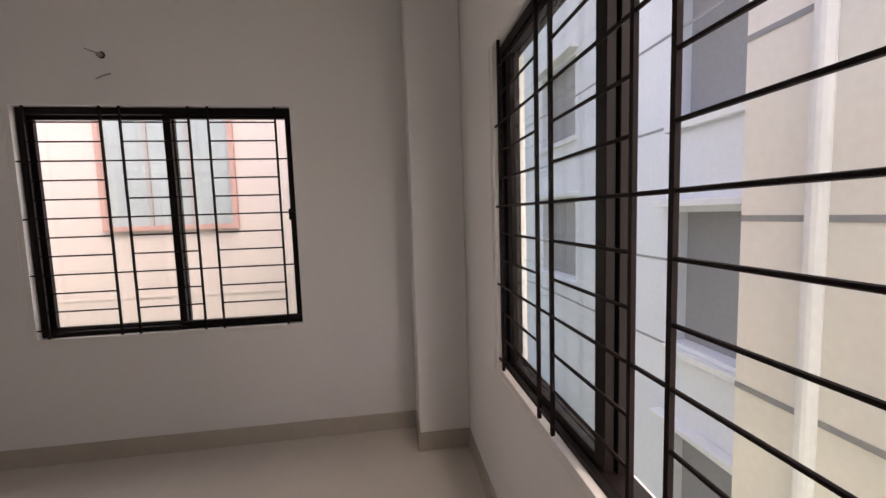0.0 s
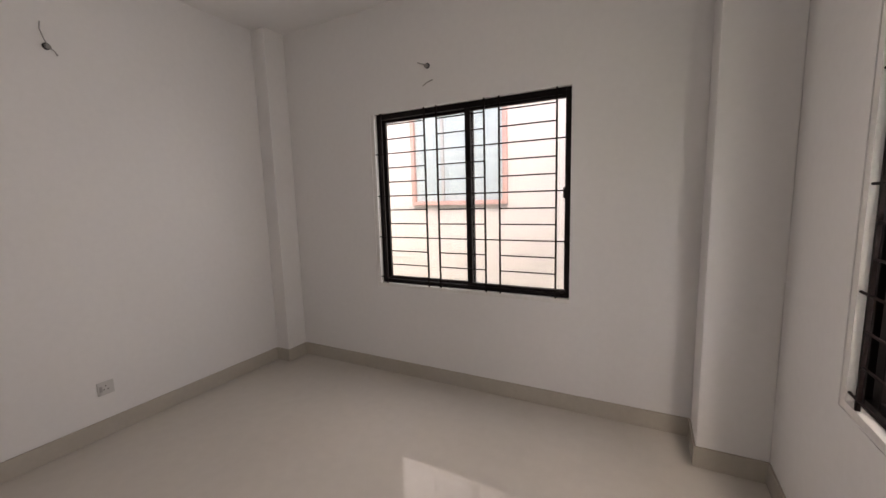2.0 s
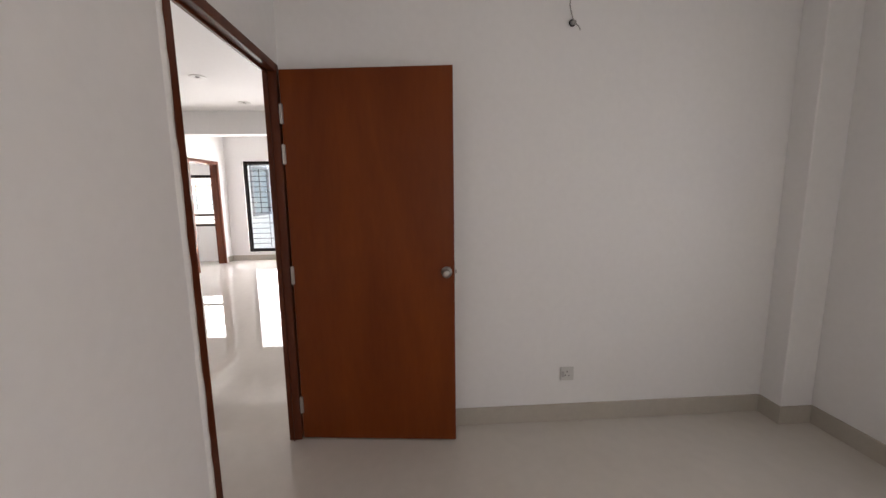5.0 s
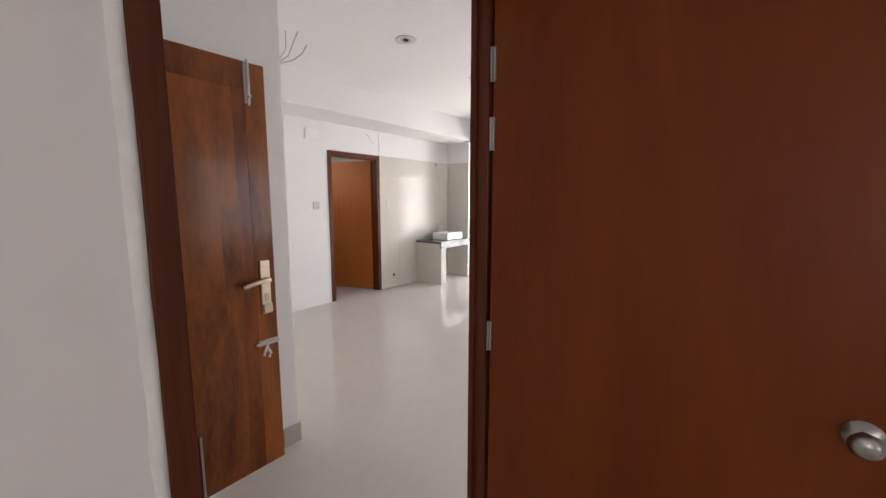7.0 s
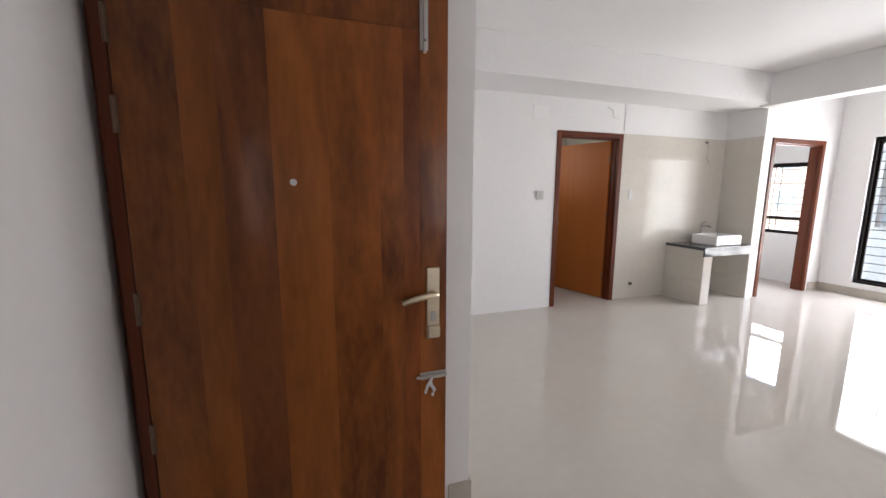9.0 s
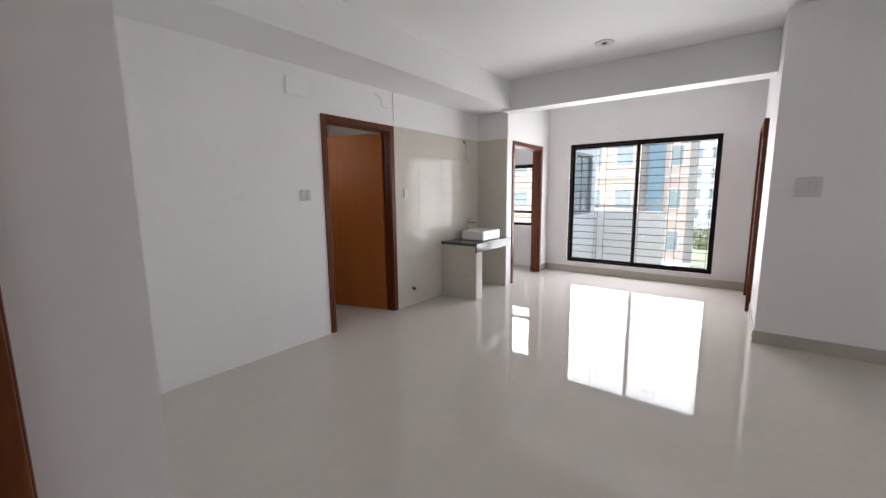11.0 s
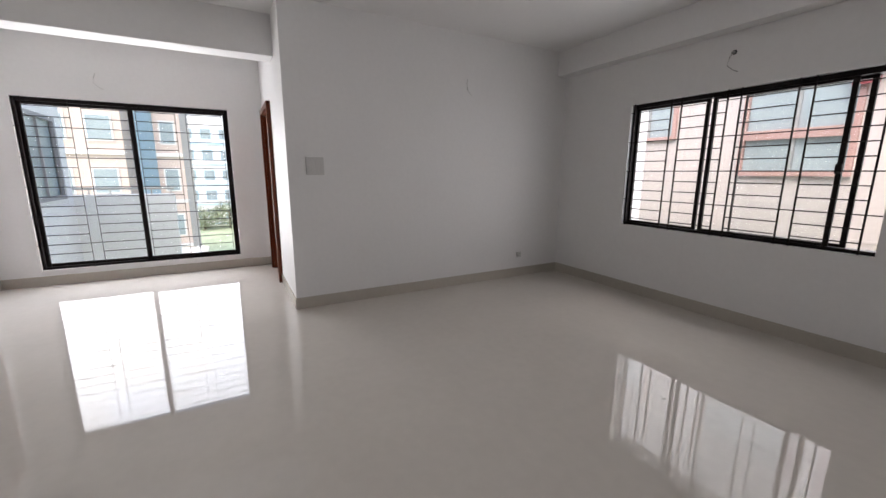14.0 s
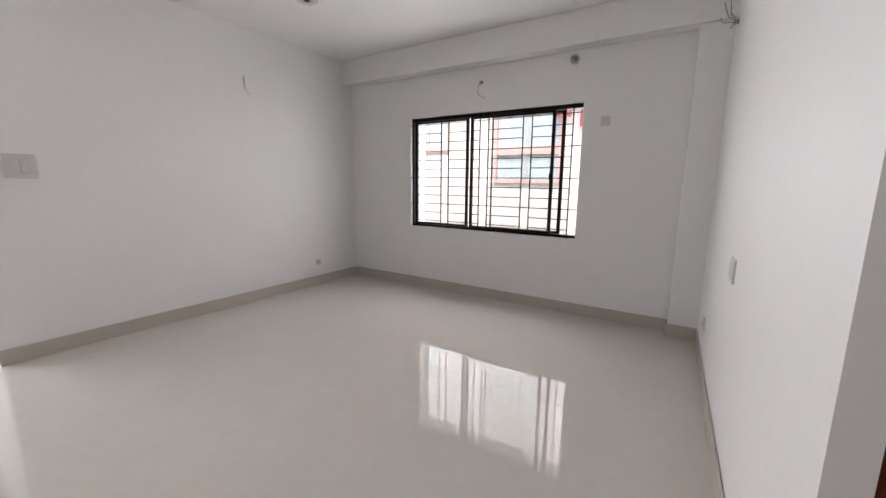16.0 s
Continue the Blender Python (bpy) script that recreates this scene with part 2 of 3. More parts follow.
def wall_bm(axis, a0, a1, t0, t1, z0, z1, holes=()):
    """One wall mesh that runs along axis from a0 to a1, t0 to t1 thick, around holes (a, b, low, high)."""
    A = sorted({a0, a1, *[v for h in holes for v in h[:2]]})
    Z = sorted({z0, z1, *[v for h in holes for v in h[2:]]})
    solid = {(i, j) for i in range(len(A) - 1) for j in range(len(Z) - 1) if not any(h[0] <= (A[i] + A[i + 1]) / 2 <= h[1] and h[2] <= (Z[j] + Z[j + 1]) / 2 <= h[3] for h in holes)}
    bm, made = bmesh.new(), {}

    def corner(i, j, t):
        if (i, j, t) not in made:
            d = t1 if t else t0
            made[i, j, t] = bm.verts.new((A[i], d, Z[j]) if axis == "x" else (d, A[i], Z[j]))
        return made[i, j, t]

    for i, j in sorted(solid):
        for t in (0, 1):
            bm.faces.new([corner(i + p, j + q, t) for p, q in ((0, 0), (1, 0), (1, 1), (0, 1))])
        for near, e in (((i - 1, j), ((0, 0), (0, 1))), ((i + 1, j), ((1, 0), (1, 1))), ((i, j - 1), ((0, 0), (1, 0))), ((i, j + 1), ((0, 1), (1, 1)))):
            if near not in solid:
                (p, q), (u, v) = e
                bm.faces.new((corner(i + p, j + q, 0), corner(i + u, j + v, 0), corner(i + u, j + v, 1), corner(i + p, j + q, 1)))
    return bm


# ---- the flat ----
CE, CB = 2.80, 2.86     # ceilings of the hall and of the bedroom
YN, YA = 2.80, 2.625     # inner faces of the north facade, bedroom and living room
OUT = 2.95              # outer face of the north facade
XE = 3.555               # bedroom east wall
XS = -4.236             # wall with the switch
XW = -6.438             # wall of the large window
YS = -4.098             # wall of the washroom door
TOP = 3.02

W1 = (1.030, 2.557, 0.728, 2.092)
W2 = (0.375, 1.905, 0.728, 2.080)
W3 = (-3.276, -1.24, 0.746, 2.048)
W4 = (-3.265, -1.192, 0.165, 2.115)
W5 = (-5.20, -3.86, 0.74, 1.84)

setting("wall_bedroom_north", wall_bm("x", -0.14, XE + 0.15, YN, OUT, 0, TOP, [W1]), WALL, "white painted bedroom wall around a barred window", "wall")
setting("wall_bedroom_east", wall_bm("y", -0.36, YN, XE, XE + 0.15, 0, TOP, [W2]), WALL, "white painted bedroom wall with a wide barred window", "wall")
setting("wall_bedroom_south", wall_bm("x", -0.043, XE, -0.36, -0.295, 0, TOP, [(0.026, 0.975, 0, 2.09)]), WALL, "white painted wall with the bedroom doorway", "wall")
bm = bmesh.new()
quad = [(-0.043, -0.295), (0.0, -0.295), (0.0, YN), (-0.14, YN), (-0.168, 2.6)]
lo = [bm.verts.new((x, y, 0)) for x, y in quad]
hi = [bm.verts.new((x, y, TOP)) for x, y in quad]
bm.faces.new(lo[::-1]), bm.faces.new(hi)
for i in range(5):
    bm.faces.new((lo[i], lo[(i + 1) % 5], hi[(i + 1) % 5], hi[i]))
setting("wall_partition", bm, WALL, "white painted partition between bedroom and living room", "wall")
setting("column_bedroom_east", boxes((3.25, XE, 2.52, YN, 0, CB), bev=0.006), WALL, "white plastered corner column beside the window", "column")
setting("column_bedroom_west", boxes((0, 0.15, 2.595, YN, 0, CB), bev=0.006), WALL, "white plastered corner column", "column")
setting("ceiling_bedroom", boxes((0, XE, -0.295, YN, CB, TOP)), CEIL, "plain white plastered ceiling", "ceiling")
setting("wall_foyer_east", boxes((1.13, 1.27, -1.79, -0.36, 0, TOP)), WALL, "white painted wall beside the entrance door", "wall")
setting("wall_foyer_south", wall_bm("x", -0.068, 1.13, -1.79, -1.65, 0, TOP, [(0.067, 1.122, 0, 2.085)]), WALL, "white painted wall around the entrance door", "wall")
setting("wall_lobby", boxes((-0.068, 0.05, YS, -1.79, 0, TOP)), WALL, "white painted wall of the dining end", "wall")
setting("wall_living_south", wall_bm("x", -4.91, 0.05, YS - 0.13, YS, 0, TOP, [(-3.131, -2.18, 0, 2.09)]), WALL, "white painted wall with the washroom doorway", "wall")
setting("wall_niche", boxes((-5.04, -4.91, YS - 0.13, -3.611, 0, TOP)), WALL, "white painted end wall of the basin niche", "wall")
setting("wall_corridor_south", wall_bm("x", XW, -5.04, -3.74, -3.611, 0, TOP, [(-6.138, -5.06, 0, 2.083)]), WALL, "white painted wall with an open doorway", "wall")
setting("wall_west", wall_bm("y", -7.0, -0.781, XW - 0.14, XW, 0, TOP, [W4, W5]), WALL, "white painted wall with a tall barred window", "wall")
setting("wall_corridor_north", wall_bm("x", XW, XS, -0.781, -0.65, 0, TOP, [(-6.22, -5.31, 0, 2.10)]), WALL, "white painted corridor wall with a doorway", "wall")
setting("wall_living_west", boxes((XS - 0.128, XS, -0.65, YA, 0, TOP)), WALL, "wide plain white painted wall with a switch plate", "wall")
setting("wall_living_north", wall_bm("x", XS - 0.128, -0.14, YA, OUT, 0, TOP, [W3, (-1.377, -1.317, 2.40, 2.46)]), WALL, "white painted living room wall with a barred window", "wall")
setting("column_living", boxes((-0.386, -0.150, 2.50, YA, 0, 2.51), bev=0.006), WALL, "white plastered corner column", "column")
setting("beam_north", boxes((XS, -0.14, 2.472, YA, 2.51, CE), bev=0.005), WALL, "white plastered beam above the window", "beam")
setting("beam_south", boxes((-4.91, -0.068, YS, -3.50, 2.45, CE), bev=0.005), WALL, "white plastered beam along the washroom wall", "beam")
setting("beam_west", boxes((-4.99, -4.74, -3.611, -0.781, 2.425, CE), bev=0.005), WALL, "white plastered beam across the corridor", "beam")
setting("ceiling_hall", boxes((XW, -0.07, -3.611, -0.36, CE, TOP), (-4.91, -0.07, YS, -3.611, CE, TOP), (-0.07, 1.13, -1.65, -0.36, CE, TOP), (XS, -0.07, -0.36, YA, CE, TOP)), CEIL, "plain white plastered ceiling", "ceiling")
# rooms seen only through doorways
# the high gap in the east washroom wall is added, out of view, for the fill lamp
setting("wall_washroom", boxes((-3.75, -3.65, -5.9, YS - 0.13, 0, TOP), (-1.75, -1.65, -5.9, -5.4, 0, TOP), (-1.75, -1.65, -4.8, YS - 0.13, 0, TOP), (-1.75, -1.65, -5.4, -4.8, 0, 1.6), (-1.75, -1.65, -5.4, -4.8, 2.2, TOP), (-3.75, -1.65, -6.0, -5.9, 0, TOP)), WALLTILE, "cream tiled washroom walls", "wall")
setting("ceiling_washroom", boxes((-3.65, -1.75, -5.9, YS - 0.13, 2.4, 2.5)), CEIL, "white washroom ceiling", "ceiling")
setting("wall_south_room", boxes((XW, -3.88, -7.1, -7.0, 0, TOP), (-3.88, -3.78, -7.1, YS - 0.13, 0, TOP)), WALL, "white painted walls of the far room", "wall")
setting("ceiling_south_room", boxes((XW, -5.04, -7.0, -3.74, CE, TOP), (-5.04, -3.88, -7.0, YS - 0.13, CE, TOP)), CEIL, "white ceiling of the far room", "ceiling")
setting("wall_north_room", boxes((XW - 0.14, XW, -0.65, OUT, 0, TOP), (XW, XS - 0.128, OUT - 0.14, OUT, 0, TOP)), WALL, "white painted walls of the side room", "wall")
setting("ceiling_north_room", boxes((XW, XS - 0.128, -0.65, OUT - 0.14, CE, TOP)), CEIL, "white ceiling of the side room", "ceiling")
setting("roof_slab", boxes((XW - 0.3, XE + 0.3, -7.3, OUT + 0.05, TOP, TOP + 0.15)), CONC, "concrete slab above the flat", "roof")
setting("floor", boxes((XW - 0.14, XE + 0.15, -7.1, OUT, -0.15, 0)), FLOOR, "polished cream tiled floor reflecting the windows", "floor")


def skirting(name, *rows):
    setting(name, boxes(*[(*r, 0, 0.112) for r in rows], bev=0.002), SKIRT, "beige glazed tile skirting", "skirting")


k = 0.012
skirting("baseboard_bedroom", (0.15, 3.25, YN - k, YN), (0, k, -0.295, 2.595), (k, 0.15 + k, 2.595 - k, 2.595), (0.15, 0.15 + k, 2.595, YN - k), (3.25 - k, 3.25, 2.52 - k, YN - k), (3.25, XE, 2.52 - k, 2.52), (XE - k, XE, -0.295, 2.52 - k), (1.02, XE - k, -0.295, -0.295 + k))
skirting("baseboard_foyer", (1.13 - k, 1.13, -1.65, -0.36), (-0.068 - k, 0.03, -1.65, -1.65 + k), (-0.068 - k, -0.068, YS, -1.65), (1.02, 1.13 - k, -0.36 - k, -0.36))
skirting("baseboard_living_west", (XS, XS + k, -0.781 - k, YA - k), (-5.30, XS, -0.781 - k, -0.781))
skirting("baseboard_living_north", (XS, -0.386, YA - k, YA), (-0.386 - k, -0.386, 2.50 - k, YA - k), (-0.386, -0.17, 2.50 - k, 2.50))
skirting("baseboard_corridor", (XW, XW + k, -3.611, -0.781), (XW + k, -6.19, -3.611, -3.611 + k), (XW + k, -6.19, -0.781 - k, -0.781))
bm = bmesh.new()
a, b = Vector((-0.044, -0.36)), Vector((-0.166, 2.5))
n = Vector((-0.999, -0.0315)) * k
fl = [(a.x, a.y), (b.x, b.y), (b.x + n.x, b.y), (a.x + n.x, a.y)]
lo = [bm.verts.new((x, y, 0)) for x, y in fl]
hi = [bm.verts.new((x, y, 0.112)) for x, y in fl]
bm.faces.new(lo), bm.faces.new(hi)
for i in range(4):
    bm.faces.new((lo[i], lo[(i + 1) % 4], hi[(i + 1) % 4], hi[i]))
setting("baseboard_partition", bm, SKIRT, "beige glazed tile skirting", "skirting")


# ---- windows ----
def window(name, m, w, h, sashes, uprights, rows, pitch, first, every, label, rod_r=0.0058, deep=0.036, latch=None, fr=0.042, overrun=0.018, st=0.046, rail=0.022, turn=2, upright_r=None, closed=True, back=0.07, side=0.014, foot=0.014):
    """A sliding window behind a grille. Local x runs along the wall, y outwards, z up from the opening's lower corner."""
    win = thing(name, m, label, "window", "", "structure")
    right = w - fr if closed else w - 0.006
    bars = [(side, side + fr - 0.014, deep, deep + back, foot, h - 0.002), (side + fr - 0.014, right, deep, deep + back, foot, foot + fr - 0.014), (side + fr - 0.014, right, deep, deep + back, h - fr, h - 0.002)]
    if closed:
        bars.append((w - fr, w - 0.006, deep, deep + back, foot, h - 0.002))
    part("window_frame", boxes(*bars, bev=0.002), FRAMEBLK, win, "black powder-coated aluminium frame")
    part("window_sill", boxes((0.0, w, 0.004, 0.136, 0.0, foot - 0.002), (0.0, side - 0.002, 0.004, 0.136, foot - 0.002, h), (w - 0.004, w, 0.004, 0.136, foot - 0.002, h)), SILLW, win, "roughly painted white reveal")
    for a, b, track, *edge in sashes:
        s0 = deep + 0.008 + 0.028 * track
        s1 = s0 + 0.024
        sl = edge[0] if edge else st
        low = foot + fr - 0.014
        bm = boxes((a, a + sl, s0, s1, low, h - fr), (b - st, b, s0, s1, low, h - fr), (a + sl, b - st, s0, s1, low, low + rail), (a + sl, b - st, s0, s1, h - fr - rail, h - fr), bev=0.002)
        sash = part("sash", bm, FRAMEBLK, win)
        pane = part("pane", boxes((a + sl, b - st, s0 + 0.010, s0 + 0.014, low + rail, h - fr - rail)), GLASS, sash, "clear glass pane")
        pane.visible_shadow = False
    if latch:
        part("latch", boxes((latch[0] - 0.02, latch[0] + 0.02, deep - 0.006, deep + 0.008, latch[1] - 0.035, latch[1] + 0.035), bev=0.004), FRAMEBLK, win, "black sliding latch")
    ur = upright_r or rod_r
    grille = part("grille", boxes((uprights[0] - ur, uprights[0] + ur, 0.012 - rod_r, 0.012 + rod_r, -overrun, h + overrun), bev=0.001), IRON, win, "black painted iron bars")
    for u in uprights[1:]:
        part("upright_bar", boxes((u - ur, u + ur, 0.012 - rod_r, 0.012 + rod_r, -overrun, h + overrun), bev=0.001), IRON, grille)
    rr = rod_r * 0.8
    for i in range(rows):
        z = h - first - i * pitch
        if i % every == turn:
            part("cross_bar", rod((-overrun, 0.012, z), (w + overrun, 0.012, z), rr, 8), IRON, grille)
        else:
            for p, q in zip(uprights[0::2], uprights[1::2]):
                part("cross_bar", rod((p, 0.012, z), (q, 0.012, z), rr, 8), IRON, grille)
    return win


BARS = [0.093, 0.480, 0.582, 0.949, 1.055, 1.434]
window("window_1", pose(W1[0], YN, W1[2]), W1[1] - W1[0], W1[3] - W1[2], [(0.05, 0.84, 1), (0.79, 1.523, 0)], BARS, 12, 0.1085, 0.091, 3, "black aluminium sliding window behind a black iron grille", latch=(1.492, 0.717), st=0.042, side=0.036, foot=0.030)
window("window_2", pose(XE, W2[1], W2[2], 0, 0, -90), W2[1] - W2[0], W2[3] - W2[2], [(0.05, 0.815, 1), (0.085, 0.805, 0)], BARS, 12, 0.1085, 0.099, 3, "wide black sliding window with glass slid aside behind iron bars", side=0.036, foot=0.030)
window("window_3", pose(W3[0], YA, W3[2]), W3[1] - W3[0], W3[3] - W3[2], [(0.03, 0.776, 1), (0.815, 1.765, 0), (1.05, 1.848, 2, 0.012)], [0.05, 0.45, 0.55, 0.95, 1.054, 1.444, 1.54, 1.944], 12, 0.1017, 0.088, 3, "partly open black sliding window behind iron bars", latch=(1.745, 0.62), st=0.034, turn=0, closed=False, back=0.095)
window("window_4", pose(XW, W4[0], W4[2], 0, 0, 90), W4[1] - W4[0], W4[3] - W4[2], [(0.03, 1.055, 1), (1.015, 2.053, 0)], [0.10, 0.486, 0.592, 1.016, 1.089, 1.484, 1.595, 1.988], 17, 0.1109, 0.092, 3, "tall black sliding window with thin white-lit bars", rod_r=0.006, latch=(2.03, 0.95), upright_r=0.0028, rail=0.034)
far = window("window_5", pose(XW, W5[0], W5[2], 0, 0, 90), W5[1] - W5[0], W5[3] - W5[2], [(0.03, 0.70, 1), (0.65, 1.31, 0)], [0.05, 0.40, 0.49, 0.85, 0.94, 1.29], 9, 0.105, 0.1, 3, "black barred window of the far room", rod_r=0.006, upright_r=0.003)
part("transom", boxes((0.042, 1.298, 0.038, 0.10, 0.232, 0.28), bev=0.002), FRAMEBLK, far)


# ---- doors ----
def door_frame(door, x0, x1, y0, y1, top, wide=0.06):
    """Jambs and head round an opening that runs along x, proud of both faces of the wall."""
    jamb = part("door_frame", boxes((x0, x0 + wide, y0, y1, 0.001, top), bev=0.004), FRAMEW, door, "dark red stained timber frame")
    part("jamb", boxes((x1 - wide, x1, y0, y1, 0.001, top), bev=0.004), FRAMEW, jamb)
    part("head", boxes((x0 + wide, x1 - wide, y0, y1, top - wide, top), bev=0.004), FRAMEW, jamb)
    part("rebate", boxes((x0 + wide, x0 + wide + 0.012, y0 + 0.03, y1 - 0.045, 0.001, top - wide), (x1 - wide - 0.012, x1 - wide, y0 + 0.03, y1 - 0.045, 0.001, top - wide), (x0 + wide + 0.012, x1 - wide - 0.012, y0 + 0.03, y1 - 0.045, top - wide - 0.012, top - wide)), FRAMEW, jamb)
    return jamb


def hinge(door, x, y, z, dx=0.0, dy=0.0, metal=None):
    bm = boxes((x - 0.007, x + 0.007, y - 0.003, y + 0.003, z - 0.05, z + 0.05))
    cyl(bm, (x + dx, y + dy, z - 0.05), (x + dx, y + dy, z + 0.05), 0.0055, n=8)
    return part("hinge", bm, metal or CHROME, door, "bare steel butt hinge")


# bedroom door: the leaf stands open against the west wall
door = thing("door_1", pose(0, 0, 0), "open flush door with reddish brown veneer and round knob", "door", "", "structure")
door_frame(door, 0.026, 0.975, -0.356, -0.285, 2.09, 0.042)
bm = bmesh.new()
rng = random.Random(4)
ridge = [[bm.verts.new((0.975 + dx + (0.004 * rng.random() if dx else 0), -0.295 + dy * (0.75 + 0.5 * rng.random()), z)) for dx, dy in ((0.0, 0.0), (0.0, 0.009), (0.008, 0.008), (0.015, 0.0))] for z in [0.12 + 0.0495 * i for i in range(40)]]
for lo, hi in zip(ridge, ridge[1:]):
    for i in range(3):
        bm.faces.new((lo[i], lo[i + 1], hi[i + 1], hi[i]))
part("plaster_edge", bm, SILLW, door, "uneven white filler along the frame", True)
hx, hy = 0.062, -0.275
ang = math.degrees(math.atan2(0.627 + 0.27, 0.153 - 0.058))
leaf = part("leaf", boxes((0.0, 0.892, 0.0, 0.036, 0.012, 2.06), bev=0.003), VENEER, door, "reddish brown veneered flush leaf")
leaf.matrix_world = pose(hx, hy, 0, 0, 0, ang)
bm = bmesh.new()
cyl(bm, (0.85, 0.0, 1.0), (0.85, -0.006, 1.0), 0.030, n=20)
cyl(bm, (0.85, -0.006, 1.0), (0.85, -0.034, 1.0), 0.011, n=14)
cyl(bm, (0.85, -0.028, 1.0), (0.85, -0.044, 1.0), 0.017, 0.025, 20)
cyl(bm, (0.85, -0.044, 1.0), (0.85, -0.056, 1.0), 0.025, 0.016, 20)
part("knob", bm, CHROME, leaf, "satin steel round knob", True)
part("latch_plate", boxes((0.892, 0.895, 0.008, 0.028, 0.94, 1.06), (0.894, 0.904, 0.012, 0.024, 0.99, 1.01)), CHROME, leaf, "steel latch plate")
for z in (1.84, 1.635, 0.985, 0.22):
    hinge(leaf, 0.004, -0.002, z, -0.006, -0.004)
part("strike_plate", boxes((0.923, 0.927, -0.33, -0.30, 0.94, 1.06)), CHROME, door, "steel strike plate")

# entrance door, closed
door = thing("door_2", pose(0.012, 0.03, 0), "closed polished teak entrance door with brass lever and bolts", "door", "", "structure")
door_frame(door, 0.055, 1.11, -1.78, -1.632, 2.085, 0.052)
part("hinge_jamb", boxes((1.058, 1.092, -1.632, -1.602, 0.001, 2.085), bev=0.004), FRAMEW, door, "dark red stained timber jamb")
leaf = part("leaf", boxes((0.06, 1.054, -1.630, -1.614, 0.012, 2.082)), TEAK, door, "glossy teak leaf of unequal boards")
part("top_rail", boxes((0.165, 1.054, -1.614, -1.600, 1.955, 2.082)), TEAK, leaf)
part("stile", boxes((0.06, 0.165, -1.614, -1.6005, 0.012, 2.082), bev=0.002), TEAK, leaf)
x = 0.165
for wd, timber in ((0.060, REDTEAK), (0.085, TEAK), (0.17, TEAK), (0.175, PALETEAK), (0.145, PLUMTEAK), (0.100, PALETEAK), (0.154, TEAK)):
    part("board", boxes((x, x + wd, -1.614, -1.6022, 0.012, 1.955)), timber, leaf)
    x += wd
part("peephole", rod((0.595, -1.61, 1.436), (0.595, -1.596, 1.436), 0.011, 16), PLASTIC, leaf, "small steel peephole")
lock = part("lock_plate", boxes((0.092, 0.144, -1.6005, -1.585, 0.845, 1.125), bev=0.006), BRASS, leaf, "tall satin brass lock plate")
bm = bmesh.new()
cyl(bm, (0.118, -1.585, 1.025), (0.118, -1.552, 1.025), 0.012, n=14)
tube(bm, [(0.112, -1.550, 1.027), (0.15, -1.547, 1.027), (0.20, -1.547, 1.019), (0.247, -1.549, 1.006)], 0.0122)
part("lever", bm, BRASS, lock, "satin brass lever handle", True)
part("key_cylinder", boxes((0.107, 0.129, -1.587, -1.580, 0.915, 0.955), bev=0.003), CHROME, lock)
part("thumb_turn", boxes((0.094, 0.142, -1.587, -1.570, 0.853, 0.900), bev=0.005), BRASS, lock)
bolt = part("tower_bolt", boxes((0.135, 0.165, -1.6005, -1.594, 1.89, 2.08), bev=0.002), CHROME, leaf, "steel tower bolt")
part("bolt_bar", rod((0.150, -1.588, 1.88), (0.150, -1.588, 2.09), 0.006), CHROME, bolt)
part("bolt_knob", rod((0.150, -1.588, 1.92), (0.150, -1.566, 1.92), 0.006), CHROME, bolt)
bolt = part("slide_bolt", boxes((0.062, 0.168, -1.6005, -1.594, 0.675, 0.705), bev=0.002), CHROME, leaf, "steel slide bolt")
part("bolt_bar", rod((0.062, -1.588, 0.69), (0.185, -1.588, 0.69), 0.006), CHROME, bolt)
bm = bmesh.new()
tube(bm, [(0.125, -1.585, 0.685), (0.13, -1.578, 0.66), (0.115, -1.58, 0.635), (0.122, -1.584, 0.612)], 0.007, 6)
tube(bm, [(0.125, -1.585, 0.68), (0.145, -1.58, 0.65), (0.15, -1.585, 0.625)], 0.006, 6)
part("cloth_tie", bm, PLASTIC, bolt, "scrap of white cloth tied on")
for z in (1.86, 1.62, 1.05, 0.62, 0.2):
    hinge(leaf, 1.056, -1.600, z, 0.0, 0.002, DULLSTEEL)

# washroom door, ajar inwards
door = thing("door_3", pose(0, 0, 0), "washroom door standing ajar in a red timber frame", "door", "", "structure")
door_frame(door, -3.131, -2.18, YS - 0.14, YS + 0.012, 2.09)
leaf = part("leaf", boxes((0.0, 0.87, -0.034, 0.0, 0.015, 2.015), bev=0.003), BATHV, door, "orange brown veneered flush leaf")
leaf.matrix_world = pose(-3.03, YS - 0.092, 0, 0, 0, -73)
part("pull_handle", (lambda bm: (tube(bm, [(0.77, 0.0, 1.16), (0.77, 0.035, 1.15), (0.77, 0.035, 1.05), (0.77, 0.0, 1.04)], 0.007), bm)[1])(bmesh.new()), BRASS, leaf, "brass pull handle", True)
part("slide_bolt", boxes((0.72, 0.82, 0.0, 0.006, 0.93, 0.96), (0.73, 0.84, 0.006, 0.016, 0.94, 0.952), bev=0.001), CHROME, leaf, "steel slide bolt")
for z in (1.8, 1.1, 0.3):
    hinge(leaf, 0.004, 0.002, z, -0.006, 0.004, DULLSTEEL)

